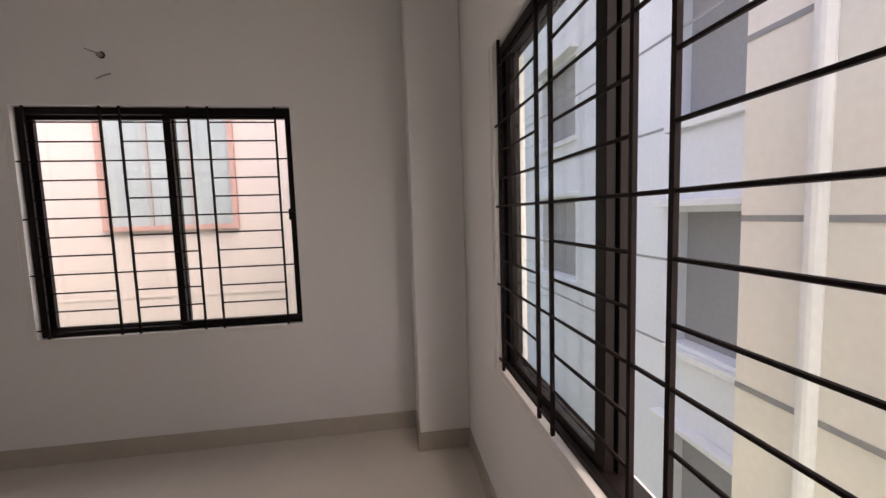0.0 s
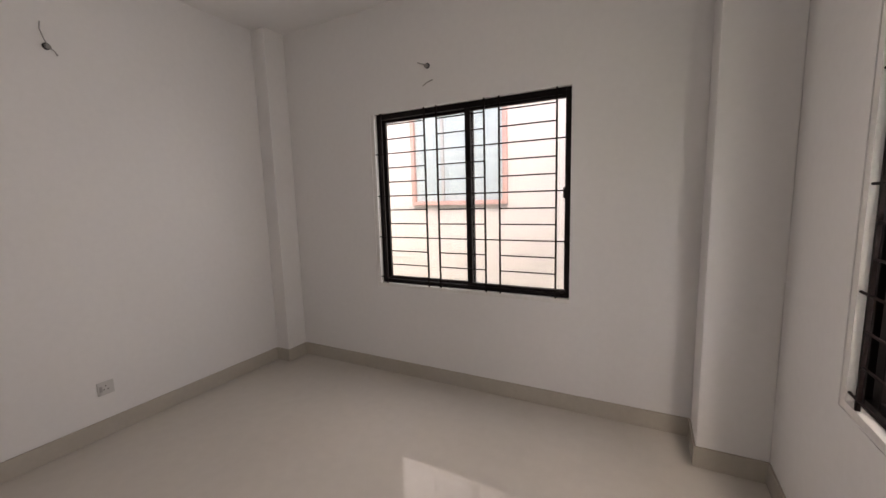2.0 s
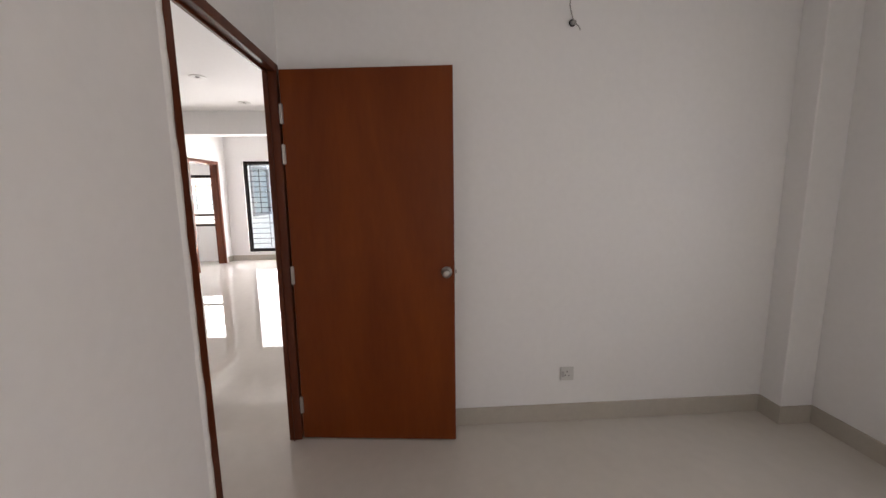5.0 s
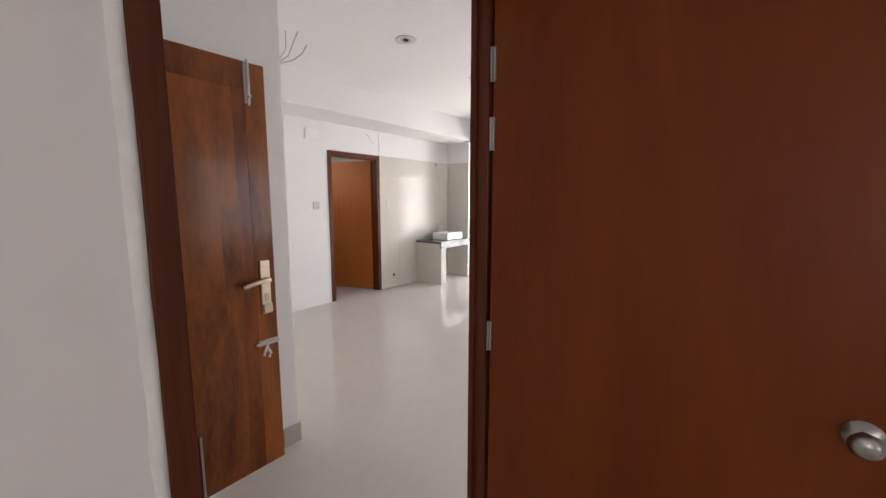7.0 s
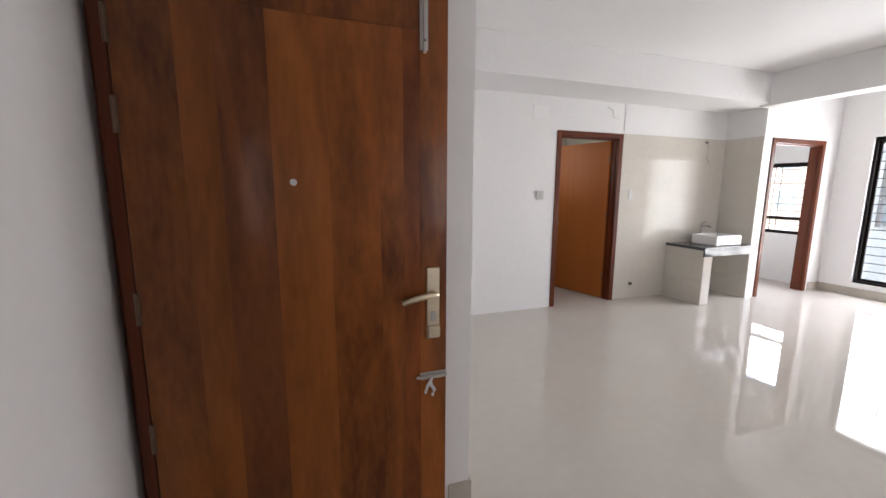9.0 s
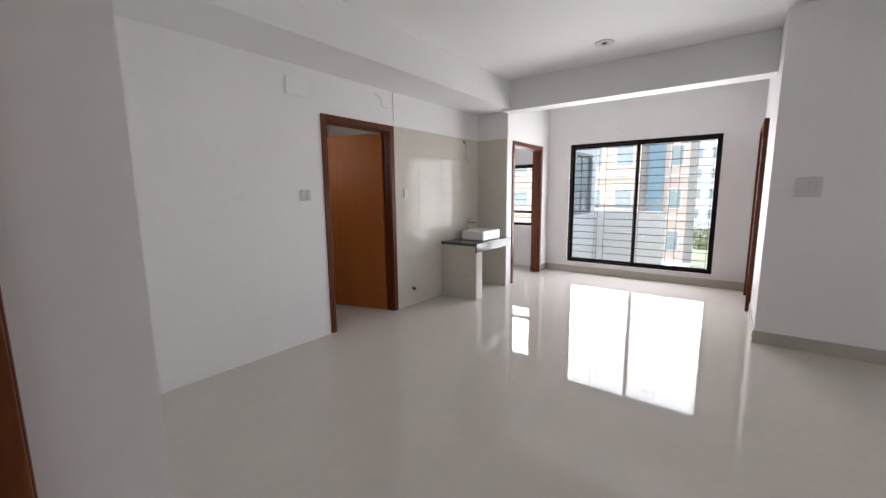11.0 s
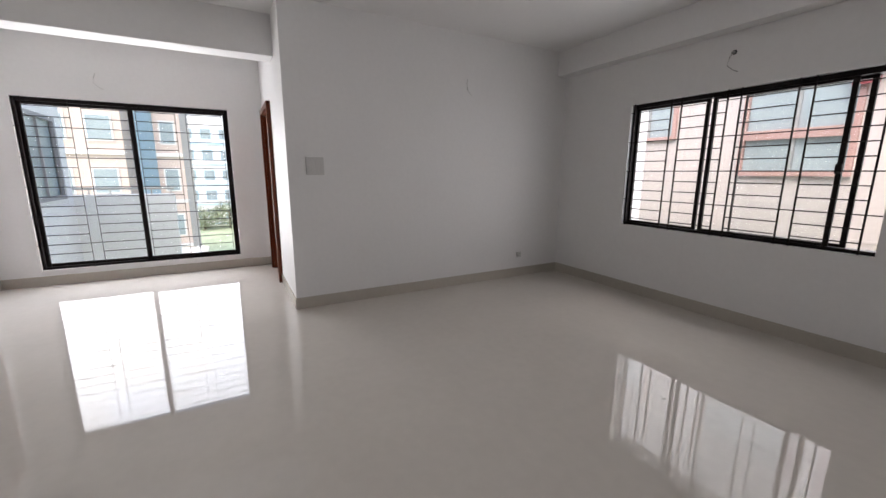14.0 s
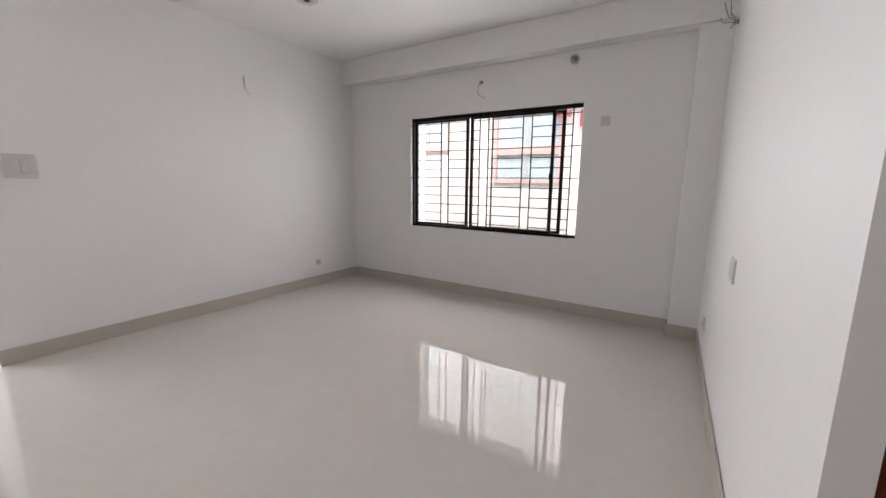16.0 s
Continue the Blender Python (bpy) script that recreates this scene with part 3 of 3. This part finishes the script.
# doorways whose leaves are out of sight
door = thing("door_4", pose(0, 0, 0), "red brown timber frame of an open doorway", "door", "", "structure")
door_frame(door, -6.138, -5.06, -3.75, -3.597, 2.083)
door = thing("door_5", pose(0, 0, 0), "red brown timber frame with a closed veneered leaf", "door", "", "structure")
door_frame(door, -6.22, -5.31, -0.825, -0.64, 2.10)
part("leaf", boxes((-6.158, -5.372, -0.70, -0.664, 0.012, 2.037), bev=0.003), VENEER, door, "reddish brown veneered flush leaf")


# ---- basin niche ----
tiles = thing("wall_tiling", pose(-4.91, YS, 0), "cream glazed wall tiles around the wash basin", "wall tiles", "", "structure")
tz = [0.0, 0.30, 0.60, 0.90, 1.20, 1.50, 1.80, 2.095]
for a, b in zip(tz, tz[1:]):
    x = 0.012
    while x < 1.76:
        x2 = min(x + 0.45, 1.777)
        part("tile", boxes((x + 0.0003, x2 - 0.0003, 0.001, 0.011, a + 0.0003, b - 0.0003), bev=0.0004), WALLTILE, tiles)
        x = x2
    for y0, y1 in ((0.001, 0.25), (0.25, 0.486)):
        part("tile", boxes((0.001, 0.011, y0 + 0.0003, y1 - 0.0003, a + 0.0003, b - 0.0003), bev=0.0004), WALLTILE, tiles)

ped = thing("basin_pedestal", pose(-4.10, YS, 0), "low tiled masonry support under the basin counter", "counter support")
part("core", boxes((-0.012, 0.108, 0.014, 0.545, 0, 0.69)), WALLTILE, ped)
for y0, y1 in ((0.012, 0.28), (0.28, 0.557)):
    for z0, z1 in ((0.002, 0.30), (0.30, 0.60), (0.60, 0.688)):
        part("tile", boxes((0.109, 0.120, y0 + 0.001, y1 - 0.001, z0 + 0.001, z1 - 0.001), bev=0.0004), WALLTILE, ped)
part("front_tile", boxes((-0.02, 0.108, 0.546, 0.557, 0.002, 0.69), bev=0.001), WALLTILE, ped)
tagged(part("basin_counter", boxes((-4.897, -3.97, YS + 0.013, -3.53, 0.69, 0.722), (-4.897, -3.97, -3.55, -3.53, 0.612, 0.69), bev=0.003), GRANITE), "dark polished granite counter under the wash basin", "counter")

bm = bmesh.new()
box(bm, -0.23, 0.23, -0.17, 0.17, 0.0, 0.125, bev=0.014)
top = [f for f in bm.faces if f.normal.z > 0.99 and f.calc_area() > 0.05]
r = bmesh.ops.inset_region(bm, faces=top, thickness=0.012)
r = bmesh.ops.extrude_face_region(bm, geom=top)
vs = [v for v in r["geom"] if isinstance(v, bmesh.types.BMVert)]
bmesh.ops.translate(bm, vec=(0, 0, -0.09), verts=vs)
bmesh.ops.scale(bm, vec=(0.86, 0.82, 1), verts=vs)
bmesh.ops.delete(bm, geom=top, context="FACES_ONLY")
basin = part("wash_basin", bm, CERAMIC)
basin.matrix_world = pose(-4.50, -3.79, 0.722, 0, 0, 0)
tagged(basin, "white rectangular ceramic vessel basin on the granite counter", "wash basin")
part("drain", rod((0, 0, 0.034), (0, 0, 0.039), 0.022, 16), CHROME, basin, "chrome drain")
tap = thing("basin_tap", pose(-4.50, -4.01, 0.722), "chrome single-lever tap behind the wash basin", "tap")
bm = bmesh.new()
cyl(bm, (0, 0, 0), (0, 0, 0.008), 0.028, n=20)
cyl(bm, (0, 0, 0.008), (0, 0, 0.25), 0.018, 0.016, 16)
part("body", bm, CHROME, tap, "", True)
bm = bmesh.new()
tube(bm, [(0, 0.0, 0.215), (0, 0.06, 0.225), (0, 0.12, 0.222), (0, 0.135, 0.205)], 0.011, 10)
part("spout", bm, CHROME, tap, "", True)
bm = bmesh.new()
tube(bm, [(0, 0, 0.25), (0, 0.01, 0.265), (0, 0.07, 0.283)], 0.007, 8)
part("lever", bm, CHROME, tap, "", True)
stub = thing("pipe_stub", pose(-3.40, YS + 0.011, 0.204), "capped pipe stub in the tiled wall", "pipe")
part("flange", rod((0, 0, 0), (0, 0.006, 0), 0.022, 16), GREYPL, stub)
part("cap", rod((0, 0.006, 0), (0, 0.03, 0), 0.014, 14), DARK, stub)


# ---- plates, cables and lamps ----
def plate(name, m, w, h, buttons, label, category, socket=False, face=None):
    """A wall plate; local y points out of the wall."""
    t = thing(name, m, label, category, "wall plates")
    part("plate", boxes((-w / 2, w / 2, 0.0, 0.009, -h / 2, h / 2), bev=0.003), face or PLASTIC, t)
    if socket:
        # solid discs whose dark colour stands in for the shade of socket holes
        bm = bmesh.new()
        for dx, dz in ((0, 0.015), (-0.011, -0.008), (0.011, -0.008)):
            cyl(bm, (dx, 0.0085, dz), (dx, 0.0098, dz), 0.0038, n=8)
        part("socket_holes", bm, DARK, t)
        part("rocker", boxes((w * 0.22, w * 0.40, 0.009, 0.012, -0.018, 0.018), bev=0.002), GREYPL, t)
    for i in range(buttons):
        c = -w / 2 + w * (i + 0.5) / buttons
        part("rocker", boxes((c - w * 0.42 / buttons, c + w * 0.42 / buttons, 0.009, 0.0125, -h * 0.3, h * 0.3), bev=0.002), PLASTIC, t)
    return t


plate("wall_socket", pose(0, 1.316, 0.31, 0, 0, -90), 0.085, 0.085, 0, "white plastic wall socket above the skirting", "socket", True)
plate("switch_plate", pose(XS, -0.538, 1.378, 0, 0, -90), 0.165, 0.165, 4, "large white switch plate with a row of rockers", "switch")
plate("wall_socket", pose(XS, 1.963, 0.285, 0, 0, -90), 0.07, 0.07, 0, "white plastic wall socket above the skirting", "socket", True)
plate("switch_plate", pose(-1.039, YA, 1.86, 0, 0, 180), 0.085, 0.085, 1, "white plastic plate beside the window", "switch")
plate("switch_plate", pose(-1.98, YS, 1.352, 0, 0, 0), 0.10, 0.10, 2, "white switch plate beside the washroom door", "switch")
plate("switch_plate", pose(-3.30, YS + 0.011, 1.355, 0, 0, 0), 0.075, 0.115, 1, "white switch plate on the cream tiles", "switch")
plate("switch_plate", pose(-0.0994, 1.0, 0.90, 0, 0, 92.67), 0.115, 0.115, 2, "white switch plate on the partition", "switch")
plate("wall_socket", pose(-0.1411, 1.97, 0.32, 0, 0, 92.67), 0.085, 0.085, 0, "white plastic wall socket on the partition", "socket", True)
plate("junction_cover", pose(-1.95, YS, 2.27, 0, 0, 0), 0.20, 0.14, 0, "blank white cover plate high on the wall", "cover plate", False, CEIL)


def cable(m, pts, label, conduit=True):
    """Loose wires that hang from a conduit end; local y points out of the wall."""
    t = thing("loose_cable", m, label, "cable", "hanging cables")
    if conduit:
        # solid disc, the conduit mouth's shade put into its colour
        part("conduit_end", rod((0, 0, 0), (0, 0.004, 0), 0.019, 14), DARK, t)
        part("tape", rod((0, 0.004, 0), (0, 0.03, -0.008), 0.012, 10), CABLE, t)
    for p in pts:
        bm = bmesh.new()
        tube(bm, p, 0.0032, 6)
        part("wire", bm, CABLE if conduit else PLASTIC, t, "", True)
    return t


W_A = [[(0, 0.02, 0), (0.02, 0.04, 0.03), (0.035, 0.05, 0.07), (0.03, 0.05, 0.11)], [(0, 0.02, 0), (-0.02, 0.04, -0.03), (-0.03, 0.04, -0.05)]]
W_B = [[(0, 0.02, 0), (0.01, 0.05, -0.05), (0.02, 0.05, -0.11), (-0.02, 0.04, -0.15), (-0.06, 0.03, -0.17)]]
W_C = [[(0, 0.01, 0), (0.04, 0.06, 0.05), (0.06, 0.08, 0.12), (0.09, 0.09, 0.17)], [(0, 0.01, 0), (0.06, 0.07, 0.02), (0.12, 0.09, 0.05), (0.15, 0.1, 0.09)], [(0, 0.01, 0), (0.03, 0.05, 0.08), (0.02, 0.06, 0.18)]]
cable(pose(1.561, YN, 2.366, 0, 0, 180), [[(0, 0.02, 0), (0.03, 0.03, 0.01), (0.06, 0.04, 0.02)], [(-0.04, 0.004, -0.10), (0.0, 0.012, -0.115), (0.04, 0.004, -0.13)]], "taped wire ends above the bedroom window")
cable(pose(0, 1.279, 2.324, 0, 0, -90), W_A, "taped wire ends hanging from the bedroom wall")
cable(pose(-2.318, YA, 2.345, 0, 0, 180), W_B, "loose wires above the living room window")
cable(pose(XS, 1.126, 2.33, 0, 0, -90), W_B + [[(0, 0.02, 0), (0.02, 0.04, -0.05), (0.0, 0.04, -0.12)]], "thin loose wires on the plain living room wall", False)
cable(pose(-0.154, 2.30, 2.42, 0, 0, 92.67), W_A + W_C, "bundle of loose wires on the partition")
cable(pose(XW, -2.491, 2.41, 0, 0, -90), W_B, "loose wire above the tall window", False)
cable(pose(-4.53, YS + 0.011, 2.05, 0, 0, 0), [[(0, 0.02, 0), (0.01, 0.04, -0.08), (0.02, 0.04, -0.2), (-0.03, 0.03, -0.26), (-0.10, 0.03, -0.25)]], "wire hanging from the tiled wall above the basin")
# the straight upright strand stands for the wall crack above the tile edge
cable(pose(-2.965, YS, 2.33, 0, 0, 0), [[(0.1, 0.005, 0.06), (0.03, 0.02, 0.02), (0.02, 0.03, -0.06), (-0.10, 0.02, -0.07)], [(-0.17, 0.004, 0.18), (-0.172, 0.004, -0.20)]], "thin loose wire and a wall crack line above the washroom door", False)
cable(pose(-0.068, -1.70, 2.16, 0, 0, 90), W_C, "splayed loose wires by the entrance wall", False)


def downlight(x, y):
    t = thing("downlight", pose(x, y, CE), "unlit white recessed ceiling downlight", "ceiling light", "ceiling downlights")
    bm = bmesh.new()
    ringp = [(0.055, -0.002), (0.085, -0.002), (0.092, 0.004), (0.085, 0.010), (0.050, 0.006)]
    n = 28
    rings = [[bm.verts.new((math.cos(i * math.tau / n) * r, math.sin(i * math.tau / n) * r, -z)) for i in range(n)] for r, z in ringp]
    for a, b in zip(rings, rings[1:]):
        for i in range(n):
            bm.faces.new((a[i], a[(i + 1) % n], b[(i + 1) % n], b[i]))
    part("trim_ring", bm, PLASTIC, t, "", True)
    part("reflector", rod((0, 0, -0.005), (0, 0, -0.001), 0.054, 24), GREYPL, t)
    part("bulb_holder", rod((0, 0, -0.010), (0, 0, -0.005), 0.024, 16), DARK, t)


for x, y in ((-1.50, -2.04), (-2.77, -2.12), (-4.11, -2.155), (-3.20, 1.12)):
    downlight(x, y)

vent = thing("pipe_sleeve", pose(-1.347, YA, 2.43), "open white plastic pipe sleeve high in the wall", "pipe")
bm = bmesh.new()
n = 24
rp = [(0.036, 0.31), (0.036, -0.03), (0.043, -0.03), (0.043, 0.0)]
rings = [[bm.verts.new((math.cos(i * math.tau / n) * r, y, math.sin(i * math.tau / n) * r)) for i in range(n)] for r, y in rp]
for a, b in zip(rings, rings[1:]):
    for i in range(n):
        bm.faces.new((a[i], a[(i + 1) % n], b[(i + 1) % n], b[i]))
part("sleeve", bm, PLASTIC, vent, "", True)


# ---- outside ----
GZ = -7.0
setting("ground", boxes((-600, 600, -600, 600, GZ - 1, GZ)), GREENF, "green meadow and yard around the houses", "ground")


def house_window(parent, m, w, h, trim, mullions=1):
    """A window of a house across the way; local y points out of the facade."""
    f = part("window", boxes((-w / 2 - 0.06, -w / 2, -0.02, 0.05, -0.06, h + 0.06), (w / 2, w / 2 + 0.06, -0.02, 0.05, -0.06, h + 0.06), (-w / 2, w / 2, -0.02, 0.05, -0.06, 0), (-w / 2, w / 2, -0.02, 0.05, h, h + 0.06)), trim)
    f.matrix_world = m
    part("pane", boxes((-w / 2, w / 2, -0.03, -0.01, 0, h)), BLUEGLASS, f, "blue grey pane with sky reflection in its colour")
    for i in range(mullions):
        c = -w / 2 + w * (i + 1) / (mullions + 1)
        part("mullion", boxes((c - 0.02, c + 0.02, -0.01, 0.02, 0, h)), NGREY, f)
    return f


NY = 5.5
nb = thing("neighbour_house", pose(0, NY, GZ), "cream rendered neighbouring house with pink trimmed windows", "house")
hw = [(-0.20, 1.21, 1.39, 2.76), (-3.44, -2.30, 1.36, 3.0), (-5.9, -4.55, 1.95, 3.0)]
body = part("wall", wall_bm("x", -9.0, 3.6, NY, NY + 0.25, GZ, 9.0, [(a, b, l, h) for a, b, l, h in hw]), CREAM)
body.parent, body.matrix_parent_inverse = nb, nb.matrix_world.inverted()
back = part("rear_wall", boxes((-9.0, 3.6, NY + 2.5, NY + 2.7, GZ, 9.0), (-9.0, -8.8, NY + 0.25, NY + 2.5, GZ, 9.0), (3.4, 3.6, NY + 0.25, NY + 2.5, GZ, 9.0)), CREAM)
back.parent, back.matrix_parent_inverse = nb, nb.matrix_world.inverted()
roof = part("roof", boxes((-9.2, 3.8, NY - 0.15, NY + 2.9, 9.0, 9.2)), CONC)
roof.parent, roof.matrix_parent_inverse = nb, nb.matrix_world.inverted()
band = part("floor_band", boxes((-9.0, 3.6, NY - 0.008, NY, 0.50, 0.53), (-9.0, 3.6, NY - 0.03, NY, 3.6, 3.65)), CREAM)
band.parent, band.matrix_parent_inverse = nb, nb.matrix_world.inverted()
for a, b, l, h in hw:
    f = house_window(nb, Matrix.Identity(4), b - a, h - l, PINK, 2 if b - a > 1.2 else 1)
    f.matrix_world = pose((a + b) / 2, NY - 0.001, l, 0, 0, 180)
    f.parent, f.matrix_parent_inverse = nb, nb.matrix_world.inverted()
extra = part("window_transom", boxes((-3.44, -2.30, NY - 0.05, NY - 0.002, 1.80, 1.93)), PINK)
extra.parent, extra.matrix_parent_inverse = nb, nb.matrix_world.inverted()

EX = 6.3
nb = thing("white_house", pose(EX, 0, GZ), "white rendered neighbouring house with ledges and grey recesses", "house")


def under(ob, top):
    ob.parent, ob.matrix_parent_inverse = top, top.matrix_world.inverted()
    return ob


rec = [(3.38, 4.30, -0.12, 1.36), (3.38, 4.30, 2.36, 3.84), (3.38, 4.30, -2.6, -1.12), (6.6, 8.0, 0.2, 1.6), (6.6, 8.0, 2.7, 4.0)]
under(part("wall", wall_bm("y", -3.0, 46.0, EX, EX + 0.3, GZ, 9.0, rec), HWALL), nb)
for a, b, l, h in rec:
    under(part("recess_panel", boxes((EX + 0.2, EX + 0.25, a, b, l, h)), NGREY), nb)
    under(part("ledge", boxes((EX - 0.16, EX, a - 0.12, b + 0.12, h + 0.06, h + 0.13), bev=0.008), NWHITE), nb)
    under(part("sill", boxes((EX - 0.08, EX, a - 0.06, b + 0.06, l - 0.12, l - 0.05), bev=0.006), NWHITE), nb)
under(part("roof", boxes((EX - 0.1, EX + 1.6, -3.2, 46.2, 9.0, 9.2)), CONC), nb)
under(part("pier", boxes((EX - 1.1, EX, -1.6, 2.34, GZ, 8.8)), IVORY, None, "ivory rendered pier"), nb)
for z in (-0.2, 0.8, 2.3, 3.3):
    under(part("groove", boxes((EX - 0.006, EX, 2.3, 46.0, z, z + 0.03)), NGREY), nb)
for z in (-1.74, -0.72, 0.30, 1.32, 2.34, 3.36):
    under(part("groove", boxes((EX - 1.106, EX - 1.1, -1.6, 2.34, z, z + 0.034)), NGREY), nb)
under(part("drain_pipe", rod((EX - 1.13, 1.905, GZ), (EX - 1.13, 1.905, 8.5), 0.045, 14), NWHITE), nb)

# the wing and balcony beside the tall window
wing = thing("side_wing", pose(-7.8, -3.6, GZ), "white rendered wing of the house with a narrow window", "house")
under(part("wall", wall_bm("x", -9.05, XW - 0.14, -3.74, -3.55, GZ, 4.0, [(-8.55, -7.55, 0.95, 2.05)]), NWHITE), wing)
f = house_window(wing, Matrix.Identity(4), 1.0, 1.1, NGREY, 1)
f.matrix_world = pose(-8.05, -3.552, 0.95, 0, 0, 0)
under(f, wing)
under(part("parapet", boxes((-9.2, -9.05, -3.74, -2.15, GZ, 0.92), bev=0.01), NWHITE), wing)
rail = under(part("roof_rail", rod((-9.12, -3.7, 1.02), (-9.12, -2.15, 1.02), 0.02), CONC), wing)
for i in range(6):
    under(part("rail_post", rod((-9.12, -3.65 + i * 0.29, 0.92), (-9.12, -3.65 + i * 0.29, 1.02), 0.012), CONC), wing)
under(part("canopy", boxes((-13.5, -9.4, -3.6, -1.9, -0.9, -0.82)), CONC), wing)


def block(name, x, y0, y1, h, material, label, storeys, cols, trim):
    t = thing(name, pose(x, (y0 + y1) / 2, GZ), label, "building")
    under(part("wall", boxes((x - 8, x, y0, y1, GZ, h)), material), t)
    under(part("roof", boxes((x - 8.2, x + 0.2, y0 - 0.1, y1 + 0.1, h, h + 0.25)), CONC), t)
    for i in range(storeys):
        z = GZ + 1.0 + i * 3.0
        under(part("floor_band", boxes((x, x + 0.12, y0, y1, z - 0.75, z - 0.55)), trim), t)
        for j in range(cols):
            c = y0 + (y1 - y0) * (j + 0.5) / cols
            wd = (y1 - y0) / cols * 0.3
            f = under(part("window", boxes((x, x + 0.05, c - wd, c + wd, z, z + 1.5)), trim), t)
            under(part("pane", boxes((x + 0.05, x + 0.07, c - wd + 0.08, c + wd - 0.08, z + 0.08, z + 1.42)), BLUEGLASS), f)
    return t


block("apartment_building", -30, -10.5, -6.4, 12, ORANGE, "orange apartment building with pale bands", 6, 2, NWHITE)
block("apartment_building", -33, -6.6, -5.2, 15, BLUE, "bright blue stair tower of an apartment building", 0, 0, NWHITE)
block("apartment_building", -32, -5.15, -3.7, 13, ORANGE, "orange and pale apartment building", 6, 1, NWHITE)
block("apartment_building", -34, -26, -11, 13, ORANGE, "pinkish apartment building beyond the meadow", 6, 6, NWHITE)
block("apartment_building", -70, -9.5, 2.5, 11, NWHITE, "distant apartment building whose pale colours stand for haze", 5, 5, BLUE)


def tree(x, y, h, r):
    t = thing("tree", pose(x, y, GZ), "leafy green tree in the meadow", "tree", "trees outside")
    bm = bmesh.new()
    cyl(bm, (0, 0, 0), (0, 0, h * 0.6), 0.16, 0.08, 8)
    for i in range(5):
        a = i * 1.3
        cyl(bm, (0, 0, h * (0.35 + 0.05 * i)), (math.cos(a) * r * 0.6, math.sin(a) * r * 0.6, h * (0.6 + 0.05 * i)), 0.06, 0.02, 6)
    part("trunk", bm, BARK, t)
    rng = random.Random(int(x * 10 + y))
    vs, fs = [], []
    for i in range(900):
        d = Vector((rng.gauss(0, 1), rng.gauss(0, 1), rng.gauss(0, 1))).normalized() * r * (0.45 + 0.55 * rng.random()) * (0.8 + 0.35 * noise.noise(Vector((i * 0.01, x, y))))
        c = Vector((d.x, d.y, h * 0.48 + d.z * 0.75))
        q = Euler((rng.random() * 6, rng.random() * 6, rng.random() * 6)).to_matrix()
        s = 0.12 + 0.12 * rng.random()
        k0 = len(vs)
        vs += [c + q @ Vector(p) * s for p in ((-1, 0, 0), (0, -0.5, 0.1), (1, 0, 0), (0, 0.5, 0.1))]
        fs.append((k0, k0 + 1, k0 + 2, k0 + 3))
    me = bpy.data.meshes.new("crown")
    me.from_pydata([tuple(v) for v in vs], [], fs)
    me.materials.append(LEAF)
    ob = new("crown", me)
    ob.parent = t


for x, y, h, r in ((-66, -4.6, 3.4, 2.6), (-67, -1.4, 4.2, 3.2), (-64, 2.4, 4.0, 3.0), (-66, 6.5, 4.6, 3.4), (-68, 3.0, 4.4, 3.2)):
    tree(x, y, h, r)


# washing that hangs beside a neighbour's window
wash = thing("hanging_washing", pose(-2.12, NY - 0.12, 1.75), "red and white washing hung beside a neighbour's window", "washing")
part("rail", rod((-0.30, 0, 1.25), (0.32, 0, 1.25), 0.012), CONC, wash)
part("bracket", rod((-0.28, 0, 1.25), (-0.28, 0.125, 1.25), 0.01), CONC, wash)
part("bracket", rod((0.30, 0, 1.25), (0.30, 0.125, 1.25), 0.01), CONC, wash)
for i, (x0, x1, low, m) in enumerate(((-0.24, 0.0, 0.62, REDCL), (0.03, 0.14, 0.80, NWHITE), (0.16, 0.30, 0.45, REDCL))):
    bm = bmesh.new()
    n = 9
    for side in (0.0, 0.012):
        rows = []
        for j in range(6):
            z = 1.25 + (low - 1.25) * j / 5
            rows.append([bm.verts.new((x0 + (x1 - x0) * a / (n - 1), side - 0.018 + 0.02 * math.sin(a * 1.7 + i) * j / 5, z)) for a in range(n)])
        for r0, r1 in zip(rows, rows[1:]):
            for a in range(n - 1):
                bm.faces.new((r0[a], r0[a + 1], r1[a + 1], r1[a]))
    part("garment", bm, m, wash, "", True)
